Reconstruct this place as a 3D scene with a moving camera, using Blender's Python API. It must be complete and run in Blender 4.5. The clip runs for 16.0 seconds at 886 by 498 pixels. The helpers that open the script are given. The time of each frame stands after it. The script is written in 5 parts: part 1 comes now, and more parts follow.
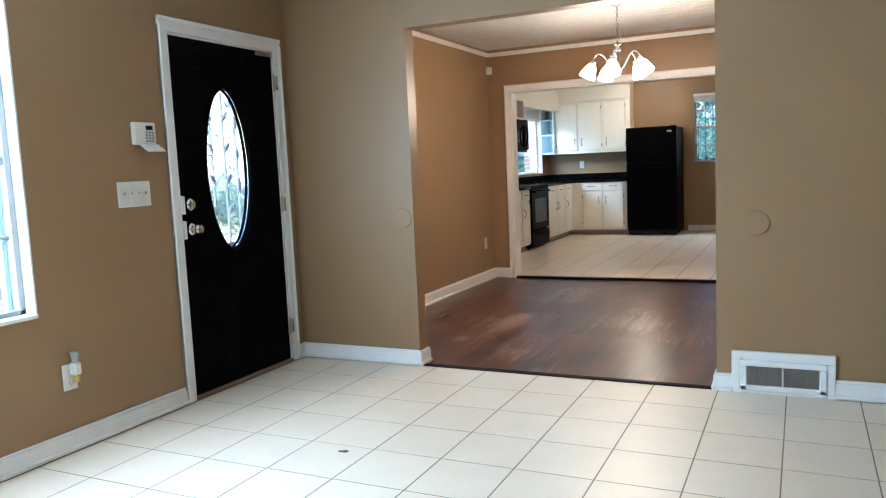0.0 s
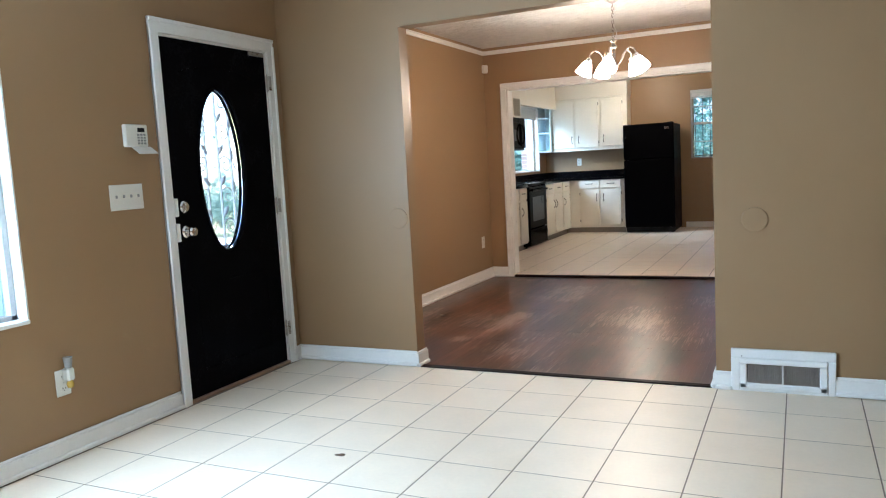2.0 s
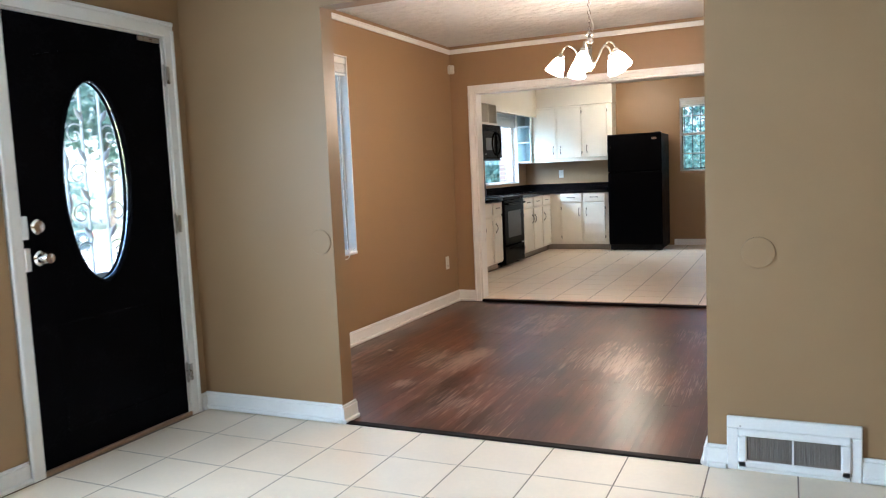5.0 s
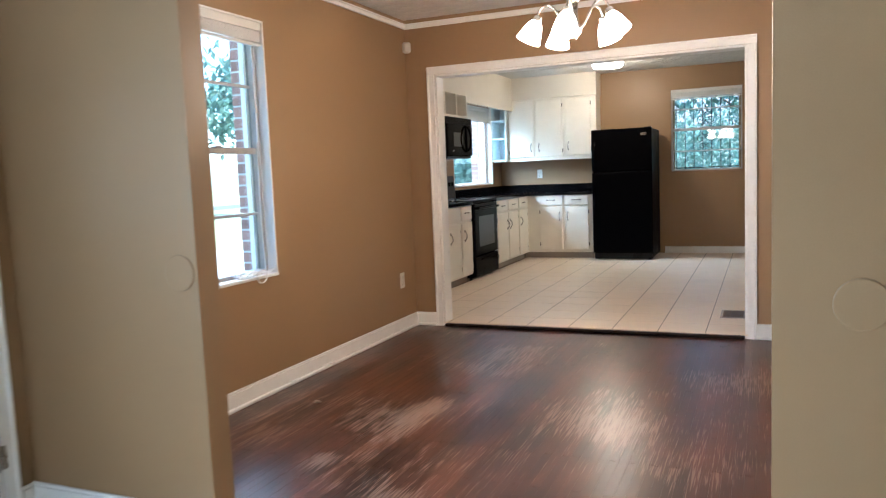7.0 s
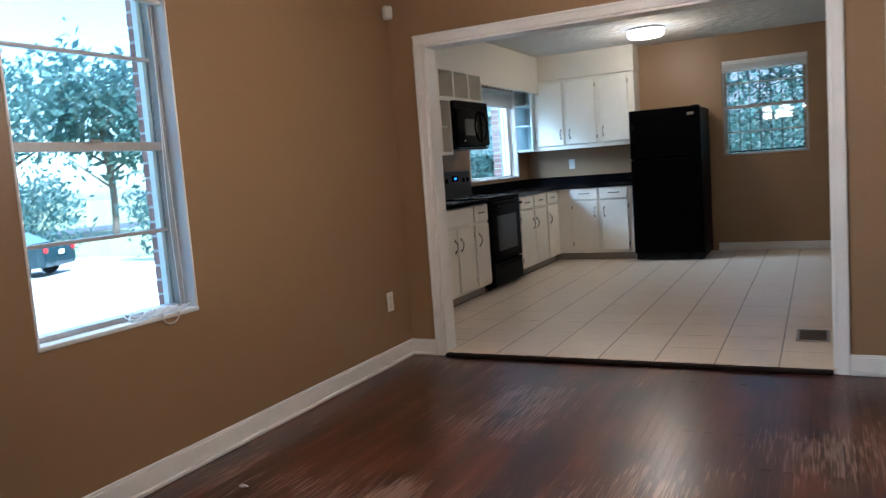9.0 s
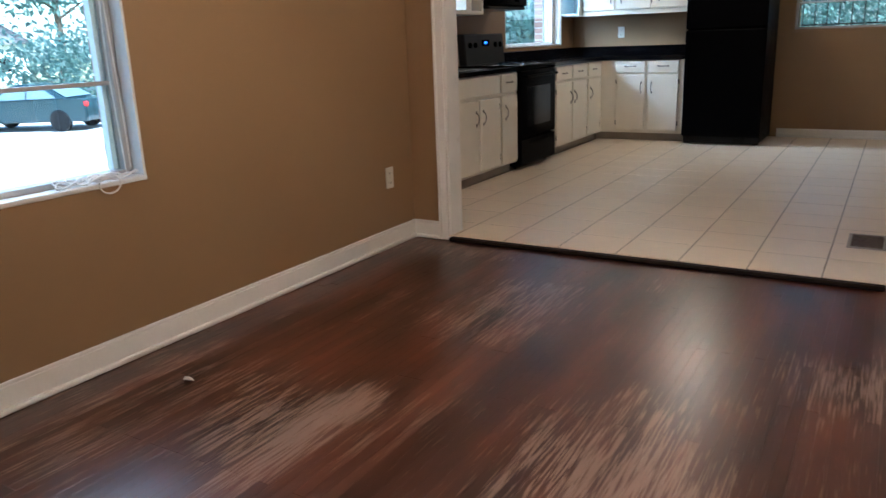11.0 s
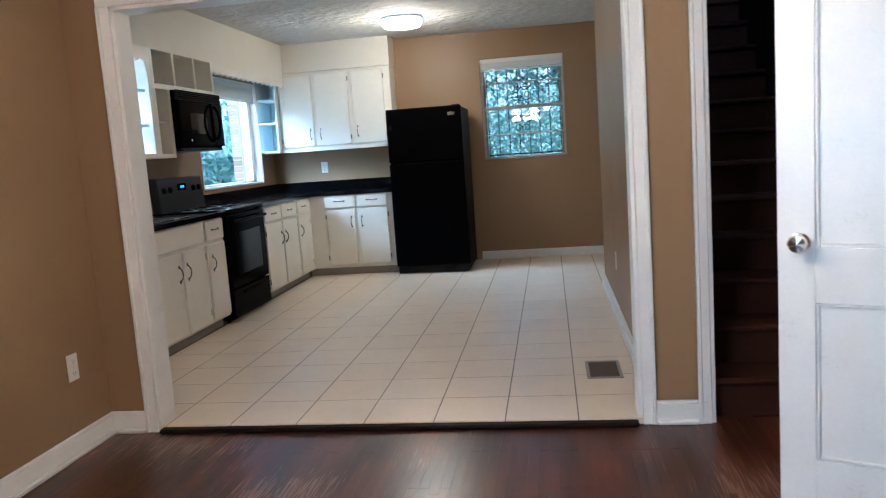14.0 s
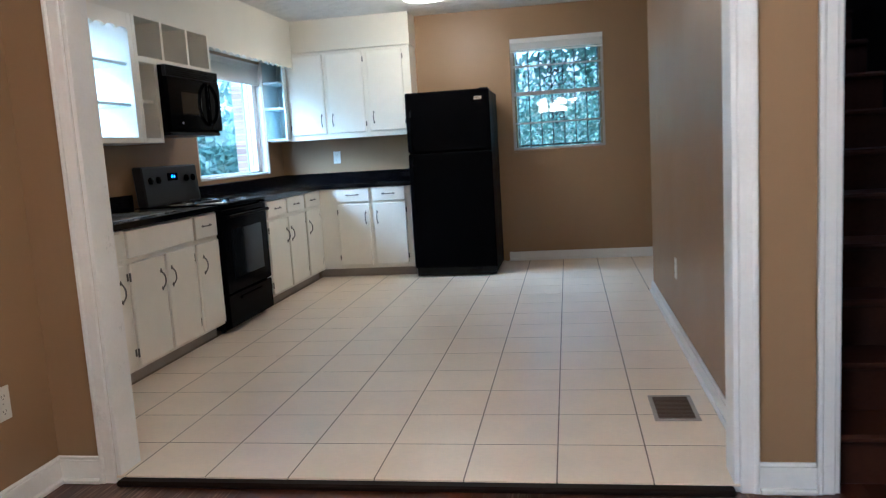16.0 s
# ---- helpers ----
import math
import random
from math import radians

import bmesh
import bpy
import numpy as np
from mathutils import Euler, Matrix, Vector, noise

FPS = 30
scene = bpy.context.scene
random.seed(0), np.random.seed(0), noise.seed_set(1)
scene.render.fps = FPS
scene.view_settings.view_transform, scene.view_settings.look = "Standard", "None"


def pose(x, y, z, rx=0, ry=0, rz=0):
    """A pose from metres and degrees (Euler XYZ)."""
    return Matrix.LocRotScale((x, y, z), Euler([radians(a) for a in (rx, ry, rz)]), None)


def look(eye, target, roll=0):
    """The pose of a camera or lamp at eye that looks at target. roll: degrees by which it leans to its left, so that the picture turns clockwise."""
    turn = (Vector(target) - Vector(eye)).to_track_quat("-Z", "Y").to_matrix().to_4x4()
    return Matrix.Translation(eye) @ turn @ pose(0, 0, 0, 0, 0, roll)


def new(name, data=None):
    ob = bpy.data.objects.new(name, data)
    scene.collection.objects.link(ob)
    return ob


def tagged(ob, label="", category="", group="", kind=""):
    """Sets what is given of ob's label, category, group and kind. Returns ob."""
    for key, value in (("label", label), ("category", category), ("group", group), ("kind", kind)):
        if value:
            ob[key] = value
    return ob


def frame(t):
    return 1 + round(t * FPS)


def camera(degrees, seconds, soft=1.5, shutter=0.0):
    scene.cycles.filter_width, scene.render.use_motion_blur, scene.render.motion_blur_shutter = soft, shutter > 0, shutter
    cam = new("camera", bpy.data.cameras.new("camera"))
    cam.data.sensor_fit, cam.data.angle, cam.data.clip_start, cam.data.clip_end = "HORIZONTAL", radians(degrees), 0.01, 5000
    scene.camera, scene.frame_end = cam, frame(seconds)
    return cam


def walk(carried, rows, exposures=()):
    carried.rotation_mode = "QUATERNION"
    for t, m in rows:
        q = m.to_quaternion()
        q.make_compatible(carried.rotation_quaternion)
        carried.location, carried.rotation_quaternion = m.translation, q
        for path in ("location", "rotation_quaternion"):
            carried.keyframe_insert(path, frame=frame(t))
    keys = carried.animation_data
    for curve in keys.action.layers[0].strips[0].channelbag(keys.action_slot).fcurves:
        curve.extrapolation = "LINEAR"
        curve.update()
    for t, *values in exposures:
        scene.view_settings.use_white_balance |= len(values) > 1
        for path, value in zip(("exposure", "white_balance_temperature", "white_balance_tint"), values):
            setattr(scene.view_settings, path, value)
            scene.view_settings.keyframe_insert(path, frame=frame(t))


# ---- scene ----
cam = camera(60.9, 16.0, soft=1.1, shutter=0.6)
PATH = [
    (0, (0.678, 0.457, 1.246), (-0.182, 2.25, 1.029), -2.6),
    (0.5, (0.678, 0.452, 1.253), (-0.19, 2.243, 1.051), -2.6),
    (1, (0.675, 0.452, 1.251), (-0.173, 2.251, 1.046), -2.5),
    (1.5, (0.682, 0.461, 1.256), (-0.162, 2.26, 1.033), -2.8),
    (2, (0.676, 0.495, 1.248), (-0.181, 2.289, 1.028), -3.2),
    (2.5, (0.673, 0.586, 1.254), (-0.201, 2.371, 1.03), -2.7),
    (3, (0.678, 0.698, 1.245), (-0.203, 2.484, 1.061), -1.8),
    (3.5, (0.659, 0.815, 1.262), (-0.195, 2.613, 1.061), -1.8),
    (6, (0.385, 1.96, 1.226), (-0.404, 3.788, 1.036), -4.0),
    (6.5, (0.266, 2.275, 1.215), (-0.449, 4.128, 0.984), -5.6),
    (7, (0.257, 2.608, 1.237), (-0.529, 4.437, 1.038), -2.4),
    (7.5, (0.246, 2.901, 1.218), (-0.457, 4.766, 1.049), -3.2),
    (8, (0.187, 3.237, 1.217), (-0.579, 5.078, 1.06), -5.5),
    (10.5, (0.036, 4.349, 1.203), (-1.019, 5.992, 0.771), -1.4),
    (11, (0.08, 4.395, 1.161), (-0.914, 6.046, 0.627), -2.1),
    (11.5, (0.105, 4.41, 1.171), (-0.825, 6.091, 0.615), -2.7),
    (12, (0.08, 4.507, 1.19), (-0.589, 6.331, 0.712), -2.5),
    (12.5, (-0.056, 4.571, 1.22), (-0.409, 6.51, 0.88), -4.0),
    (13, (-0.138, 4.606, 1.215), (-0.379, 6.567, 0.903), -3.3),
    (13.5, (-0.196, 4.691, 1.207), (-0.437, 6.657, 0.928), -3.8),
    (14, (-0.205, 4.88, 1.261), (-0.496, 6.842, 1.005), -4.0),
    (14.5, (-0.244, 4.99, 1.234), (-0.577, 6.946, 0.984), -2.9),
    (15, (-0.295, 5.126, 1.231), (-0.598, 7.085, 0.972), -2.7),
    (15.5, (-0.351, 5.388, 1.199), (-0.643, 7.354, 0.975), -4.0),
    (16, (-0.384, 5.653, 1.214), (-0.719, 7.606, 0.947), -3.5),
]
EXPOSURES = [(0, 2.79, 5400, 8), (5.8, 3.01, 5500, 10), (8.2, 2.89, 5200, 9), (10.1, 1.17, 4900, 8), (10.5, 1.32, 4900, 8), (10.75, 2.04, 5200, 9), (11, 2.39, 5400, 10), (11.5, 2.94, 5400, 10), (12.2, 3.04, 5300, 9), (13.2, 2.91, 5200, 8), (14.2, 2.69, 4850, 6), (16, 2.75, 4800, 6)]
walk(cam, [(t, look(eye, target, roll)) for t, eye, target, roll in PATH], EXPOSURES)

# ---- world, sun, lamps ----
world = bpy.data.worlds.new("sky")
scene.world = world
world.use_nodes = True
wn = world.node_tree
sky = wn.nodes.new("ShaderNodeTexSky")
sky.sky_type, sky.sun_disc = "NISHITA", False
sky.air_density, sky.dust_density, sky.ozone_density = 1.0, 1.5, 1.2
sky.sun_elevation, sky.sun_rotation = radians(48), radians(110)
wn.links.new(sky.outputs[0], wn.nodes["Background"].inputs[0])
wn.nodes["Background"].inputs[1].default_value = 0.15


def lamp(name, kind, m, power, colour, **settings):
    data = bpy.data.lights.new(name, kind)
    data.energy, data.color = power, colour
    if kind == "SUN":
        data.angle = settings["angle"]
    elif kind == "AREA":
        data.shape, data.size, data.size_y = "RECTANGLE", settings["size"], settings["size_y"]
    else:
        data.shadow_soft_size = settings["radius"]
    ob = new(name, data)
    ob.matrix_world = m
    return ob


lamp("sun", "SUN", look((9, -3, 11), (0, 0, 0)), 5.0, (1.0, 0.99, 0.96), angle=radians(3))
COOL, WARM = (0.72, 0.88, 1.0), (1.0, 0.70, 0.44)
# daylight through the living room window
lamp("daylight_front", "AREA", look((-2.46, 1.78, 1.35), (2, 3.0, 0.7)), 16, COOL, size=1.25, size_y=1.25)
# sky light falling steeply through the windows
lamp("sky_dining", "AREA", look((-5.0, 7.8, 3.75), (-2.4, 6.0, 1.0)), 80, COOL, size=4.4, size_y=2.0)
lamp("sky_kitchen", "AREA", look((-4.7, 11.0, 2.9), (-2.9, 12.8, 1.5)), 40, COOL, size=1.8, size_y=1.0)
lamp("sky_end_window", "AREA", look((-0.5, 14.7, 3.4), (-0.6, 12.2, 0.4)), 13, COOL, size=1.4, size_y=1.0)
# Fill lamp added for the unseen window behind the sink shelves.
lamp("sink_shelf_fill", "AREA", look((-4.4, 8.6, 2.7), (-3.1, 10.05, 1.7)), 13, COOL, size=1.4, size_y=1.0)
CHANDELIER, KITCHEN_LIGHT = (-0.63, 6.5), (-1.50, 12.0)
for n in range(5):
    a = radians(55 + 72 * n)
    lamp("chandelier_bulb", "POINT", pose(CHANDELIER[0] + 0.225 * math.cos(a), CHANDELIER[1] + 0.225 * math.sin(a), 1.80), 1.9, WARM, radius=0.055)
lamp("kitchen_bulb", "POINT", pose(*KITCHEN_LIGHT, 2.35), 4.6, (1.0, 0.75, 0.47), radius=0.06)
# Unseen lamp, assumed for the yellowish upper walls; no fixture is built.
lamp("living_bulb", "POINT", pose(-0.2, 0.9, 2.25), 2.1, (1.0, 0.80, 0.52), radius=0.1)

# ---- materials ----


def mat(name, colour, rough=0.5, metal=0.0, vary=0.08, scale=6.0, fine=80.0, bump=0.0, spread=0.15, tint=0.0, stretch=(1, 1, 1), spec=0.5, depth=0.004):
    """Paint, wood or metal with broad and fine variation in tone and gloss; tint varies it from piece to piece."""
    m = bpy.data.materials.new(name)
    m.use_nodes = True
    nt = m.node_tree
    N, L = nt.nodes, nt.links
    b = N["Principled BSDF"]
    b.inputs["Metallic"].default_value = metal
    b.inputs["Specular IOR Level"].default_value = spec
    geo = N.new("ShaderNodeNewGeometry")
    mp = N.new("ShaderNodeMapping")
    mp.inputs["Scale"].default_value = stretch
    L.new(geo.outputs["Position"], mp.inputs["Vector"])
    broad, grain = N.new("ShaderNodeTexNoise"), N.new("ShaderNodeTexNoise")
    for node, s, d in ((broad, scale, 3), (grain, fine, 2)):
        node.inputs["Scale"].default_value, node.inputs["Detail"].default_value = s, d
        L.new(mp.outputs[0], node.inputs["Vector"])

    def maths(op, a, c):
        node = N.new("ShaderNodeMath")
        node.operation = op
        for k, v in enumerate((a, c)):
            if isinstance(v, (int, float)):
                node.inputs[k].default_value = v
            else:
                L.new(v, node.inputs[k])
        return node.outputs[0]

    tone = maths("ADD", maths("MULTIPLY", broad.outputs[0], 1.2), maths("MULTIPLY", grain.outputs[0], 0.8))
    value = maths("ADD", 1.0, maths("MULTIPLY", maths("SUBTRACT", tone, 1.0), 2 * vary))
    if tint:
        info = N.new("ShaderNodeObjectInfo")
        value = maths("ADD", value, maths("MULTIPLY", maths("SUBTRACT", info.outputs["Random"], 0.5), tint))
    hsv = N.new("ShaderNodeHueSaturation")
    hsv.inputs["Color"].default_value = (*colour, 1)
    L.new(value, hsv.inputs["Value"])
    L.new(hsv.outputs[0], b.inputs["Base Color"])
    L.new(maths("ADD", rough, maths("MULTIPLY", maths("SUBTRACT", tone, 1.0), spread)), b.inputs["Roughness"])
    if bump:
        bp = N.new("ShaderNodeBump")
        bp.inputs["Strength"].default_value, bp.inputs["Distance"].default_value = bump, depth
        L.new(tone if bump < 0.6 else broad.outputs[0], bp.inputs["Height"])
        L.new(bp.outputs[0], b.inputs["Normal"])
    return m


def glow(name, colour, strength):
    m = bpy.data.materials.new(name)
    m.use_nodes = True
    b = m.node_tree.nodes["Principled BSDF"]
    b.inputs["Base Color"].default_value = (0.9, 0.88, 0.85, 1)
    b.inputs["Emission Color"].default_value, b.inputs["Emission Strength"].default_value = (*colour, 1), strength
    return m


def glass(name, rough=0.0, colour=(1, 1, 1)):
    m = bpy.data.materials.new(name)
    m.use_nodes = True
    b = m.node_tree.nodes["Principled BSDF"]
    b.inputs["Base Color"].default_value = (*colour, 1)
    b.inputs["Transmission Weight"].default_value, b.inputs["Roughness"].default_value, b.inputs["IOR"].default_value = 1.0, rough, 1.45
    return m


TAN = mat("tan_wall_paint", (0.298, 0.187, 0.094), 0.42, vary=0.05, scale=2.0, fine=220, bump=0.12, spec=0.4)
WHITE = mat("white_gloss_paint", (0.80, 0.79, 0.765), 0.32, vary=0.05, scale=8, fine=90, bump=0.1)
CABINET = mat("white_cabinet_paint", (0.80, 0.765, 0.68), 0.38, vary=0.05, scale=7, fine=120, bump=0.12)
# Pale blue puts the window's cool daylight into the shelf colour.
BLUEWHITE = mat("daylight_blue_shelf_paint", (0.70, 0.81, 0.84), 0.5, vary=0.05)
KICK = mat("grey_toe_kick_paint", (0.33, 0.29, 0.25), 0.5, vary=0.15)
CEIL = mat("stippled_ceiling_paint", (0.66, 0.64, 0.60), 0.8, vary=0.1, scale=11, fine=60, bump=1.0, depth=0.03)
TILE = mat("beige_ceramic_tile", (0.81, 0.685, 0.535), 0.35, vary=0.06, scale=5, fine=50, bump=0.0, tint=0.04, spread=0.04)
GROUT = mat("grey_brown_grout", (0.24, 0.19, 0.145), 0.9, vary=0.2)
BLACK = mat("black_gloss_enamel", (0.0025, 0.0025, 0.003), 0.14, vary=0.2, spread=0.05, spec=0.015)
BLACKDOOR = mat("black_door_paint", (0.003, 0.003, 0.004), 0.26, vary=0.3, spread=0.1, bump=0.05, spec=0.02)
BLACKTEX = mat("black_textured_enamel", (0.002, 0.002, 0.0025), 0.32, vary=0.2, fine=400, bump=0.1, spec=0.012)
COUNTER = mat("black_laminate_counter", (0.003, 0.003, 0.004), 0.10, vary=0.6, fine=200, spec=0.5, spread=0.04)
CHROME = mat("polished_chrome", (0.75, 0.74, 0.72), 0.12, metal=1.0, vary=0.05, spread=0.05)
NICKEL = mat("dull_nickel", (0.45, 0.43, 0.40), 0.3, metal=1.0, vary=0.1)
STEEL = mat("stainless_steel", (0.6, 0.6, 0.6), 0.25, metal=1.0, vary=0.05)
ALU = mat("weathered_aluminium_sash", (0.42, 0.41, 0.39), 0.5, metal=0.3, vary=0.15, scale=14)
IVORY = mat("ivory_plastic", (0.72, 0.70, 0.64), 0.35, vary=0.03)
GREYKEY = mat("grey_plastic", (0.28, 0.28, 0.27), 0.4, vary=0.05)
DARK = mat("dark_hollow", (0.012, 0.011, 0.010), 0.8, vary=0.2)
DIAL = mat("dark_grey_dial_plastic", (0.007, 0.007, 0.008), 0.3, vary=0.1, spec=0.15)
IRON = mat("black_wrought_iron", (0.012, 0.012, 0.014), 0.5, vary=0.3)
BRICK = mat("red_brick", (0.36, 0.19, 0.15), 0.85, vary=0.25, scale=12, fine=120, bump=0.4, tint=0.35)
MORTAR = mat("pale_mortar", (0.55, 0.52, 0.48), 0.9, vary=0.1, bump=0.3)
# Stairwell darkness is put into the wall colour as near-black.
STAIRWALL = mat("shaded_stairwell_paint", (0.010, 0.007, 0.006), 0.7, spec=0.1, vary=0.15)
# Red-brown stairs, colour deepened so the upper flight reads as unlit.
STAIR = mat("shaded_brown_stair_paint", (0.036, 0.013, 0.007), 0.6, spec=0.1, vary=0.35, scale=5, fine=60, bump=0.1)
THRESH = mat("dark_stained_threshold", (0.012, 0.0075, 0.006), 0.6, spec=0.08, vary=0.4, stretch=(0.3, 6, 1), scale=8)
OAKSILL = mat("worn_wood_sill", (0.28, 0.17, 0.10), 0.55, vary=0.25, stretch=(4, 0.5, 1))
BLIND = mat("white_blind_slat", (0.70, 0.69, 0.66), 0.45, vary=0.05)
CORD = mat("white_cord", (0.8, 0.8, 0.78), 0.6, vary=0.03)
# Cyan glass tint carries the cool cast of the daylight outdoors.
PANE = glass("window_glass", 0.0, (0.76, 0.94, 1.0))
SHADE = glow("lit_frosted_glass", (1.0, 0.86, 0.70), 4.8)
DIFFUSER = glow("lit_white_diffuser", (1.0, 0.93, 0.84), 2.4)
BLUELED = glow("blue_clock_digits", (0.02, 0.16, 1.0), 1.0)


def wood_floor():
    """Dark stained strip oak, worn through in long streaks."""
    m = mat("worn_dark_oak_strip", (0.078, 0.023, 0.011), 0.30, vary=0.30, scale=2.0, fine=14, bump=0.0, spread=0.0, tint=0.42, stretch=(12, 0.7, 1), spec=0.6)
    nt = m.node_tree
    N, L = nt.nodes, nt.links
    b, geo = N["Principled BSDF"], N["Geometry"]
    mp = N.new("ShaderNodeMapping")
    mp.inputs["Scale"].default_value = (90, 3.5, 1)
    L.new(geo.outputs["Position"], mp.inputs["Vector"])
    streak, patch = N.new("ShaderNodeTexNoise"), N.new("ShaderNodeTexNoise")
    streak.inputs["Scale"].default_value, streak.inputs["Detail"].default_value = 1.6, 8
    patch.inputs["Scale"].default_value, patch.inputs["Detail"].default_value = 1.1, 2
    L.new(mp.outputs[0], streak.inputs["Vector"])
    L.new(geo.outputs["Position"], patch.inputs["Vector"])
    both = N.new("ShaderNodeMath")
    both.operation = "MULTIPLY"
    L.new(streak.outputs[0], both.inputs[0])
    L.new(patch.outputs[0], both.inputs[1])

    def maths(op, a, c=0.0):
        node = N.new("ShaderNodeMath")
        node.operation = op
        for k, v in enumerate((a, c)):
            if isinstance(v, (int, float)):
                node.inputs[k].default_value = v
            else:
                L.new(v, node.inputs[k])
        return node.outputs[0]

    info = N.new("ShaderNodeObjectInfo")
    total = maths("ADD", both.outputs[0], maths("MULTIPLY", maths("SUBTRACT", info.outputs["Random"], 0.5), 0.07))
    # scuffed places, partly painted window sheen: centre, reach across and along the strips
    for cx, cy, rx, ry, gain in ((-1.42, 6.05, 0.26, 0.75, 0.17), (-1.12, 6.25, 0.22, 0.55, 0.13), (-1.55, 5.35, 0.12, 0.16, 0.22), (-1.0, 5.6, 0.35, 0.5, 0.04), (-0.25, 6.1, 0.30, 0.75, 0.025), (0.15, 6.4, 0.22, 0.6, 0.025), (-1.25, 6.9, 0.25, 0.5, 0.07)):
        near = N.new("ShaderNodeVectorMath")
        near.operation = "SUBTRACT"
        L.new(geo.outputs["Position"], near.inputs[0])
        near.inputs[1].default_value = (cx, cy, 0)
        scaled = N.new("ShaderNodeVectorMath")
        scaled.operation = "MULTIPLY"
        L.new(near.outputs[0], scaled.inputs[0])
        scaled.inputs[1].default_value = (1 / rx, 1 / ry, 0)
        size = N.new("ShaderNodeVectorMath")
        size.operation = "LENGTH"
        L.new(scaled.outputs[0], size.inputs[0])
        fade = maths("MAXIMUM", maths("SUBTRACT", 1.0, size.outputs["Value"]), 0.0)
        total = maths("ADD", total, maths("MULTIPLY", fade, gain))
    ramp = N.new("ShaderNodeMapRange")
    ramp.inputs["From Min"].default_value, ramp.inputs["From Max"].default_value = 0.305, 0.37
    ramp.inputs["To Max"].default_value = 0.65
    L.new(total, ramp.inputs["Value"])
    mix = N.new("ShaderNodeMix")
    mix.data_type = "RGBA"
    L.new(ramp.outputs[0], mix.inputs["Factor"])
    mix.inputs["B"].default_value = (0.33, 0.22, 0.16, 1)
    # broad drift between red-brown and nearly black stain
    drift = N.new("ShaderNodeTexNoise")
    drift.inputs["Scale"].default_value, drift.inputs["Detail"].default_value = 1.0, 5
    wide = N.new("ShaderNodeMapping")
    wide.inputs["Scale"].default_value = (4.5, 1.6, 1)
    L.new(geo.outputs["Position"], wide.inputs["Vector"])
    L.new(wide.outputs[0], drift.inputs["Vector"])
    shade = N.new("ShaderNodeMapRange")
    shade.inputs["From Min"].default_value, shade.inputs["From Max"].default_value = 0.36, 0.66
    shade.inputs["To Min"].default_value, shade.inputs["To Max"].default_value = 0.45, 1.45
    L.new(drift.outputs[0], shade.inputs["Value"])
    stain = N.new("ShaderNodeHueSaturation")
    L.new(b.inputs["Base Color"].links[0].from_socket, stain.inputs["Color"])
    L.new(shade.outputs[0], stain.inputs["Value"])
    L.new(stain.outputs[0], mix.inputs["A"])
    L.new(mix.outputs["Result"], b.inputs["Base Color"])
    return m


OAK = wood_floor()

# ---- building helpers ----
ORIGIN = {}


def box(bm, x0, x1, y0, y1, z0, z1, bev=0.0, seg=1):
    made = bmesh.ops.create_cube(bm, size=1.0, matrix=Matrix.LocRotScale(((x0 + x1) / 2, (y0 + y1) / 2, (z0 + z1) / 2), None, (abs(x1 - x0), abs(y1 - y0), abs(z1 - z0))))
    if bev:
        edges = list({e for v in made["verts"] for e in v.link_edges})
        bmesh.ops.bevel(bm, geom=edges, offset=bev, segments=seg, affect="EDGES", profile=0.5)
    return bm


def boxes(*rows, bev=0.0):
    bm = bmesh.new()
    for r in rows:
        box(bm, *r, bev=bev)
    return bm


def rod(bm, a, c, r0, r1=None, sides=14):
    a, c = Vector(a), Vector(c)
    turn = (c - a).to_track_quat("Z", "Y")
    bmesh.ops.create_cone(bm, cap_ends=True, segments=sides, radius1=r0, radius2=r0 if r1 is None else r1, depth=(c - a).length, matrix=Matrix.LocRotScale((a + c) / 2, turn, None))
    return bm


def tube(bm, pts, r, sides=8):
    """A bent round bar through points."""
    pts = [Vector(p) for p in pts]
    rings = []
    for n, p in enumerate(pts):
        way = (pts[min(n + 1, len(pts) - 1)] - pts[max(n - 1, 0)]).normalized()
        side = way.cross(Vector((0.13, 0.31, 0.94))).normalized()
        up = side.cross(way)
        rings.append([bm.verts.new(p + r * (math.cos(2 * math.pi * k / sides) * side + math.sin(2 * math.pi * k / sides) * up)) for k in range(sides)])
    for a, c in zip(rings, rings[1:]):
        for k in range(sides):
            bm.faces.new((a[k], a[(k + 1) % sides], c[(k + 1) % sides], c[k]))
    bm.faces.new(rings[0][::-1])
    bm.faces.new(rings[-1])
    return bm


def lathe(bm, profile, centre, axis="z", sides=28):
    """A turned shape: (radius, height) pairs round an axis."""
    rings = []
    for r, h in profile:
        ring = []
        for k in range(sides):
            a = 2 * math.pi * k / sides
            p = {"z": (r * math.cos(a), r * math.sin(a), h), "x": (h, r * math.cos(a), r * math.sin(a)), "y": (r * math.cos(a), h, r * math.sin(a))}[axis]
            ring.append(bm.verts.new(Vector(centre) + Vector(p)))
        rings.append(ring)
    for a, c in zip(rings, rings[1:]):
        for k in range(sides):
            bm.faces.new((a[k], a[(k + 1) % sides], c[(k + 1) % sides], c[k]))
    if profile[0][0] > 1e-4:
        bm.faces.new(rings[0][::-1])
    if profile[-1][0] > 1e-4:
        bm.faces.new(rings[-1])
    bmesh.ops.recalc_face_normals(bm, faces=bm.faces)
    return bm


def mesh(name, bm, material, smooth=False):
    data = bpy.data.meshes.new(name)
    bm.to_mesh(data)
    bm.free()
    data.materials.append(material)
    if smooth:
        data.set_sharp_from_angle(angle=radians(35)) if data.polygons else None
        data.shade_smooth()
        data.set_sharp_from_angle(angle=radians(35))
    return data


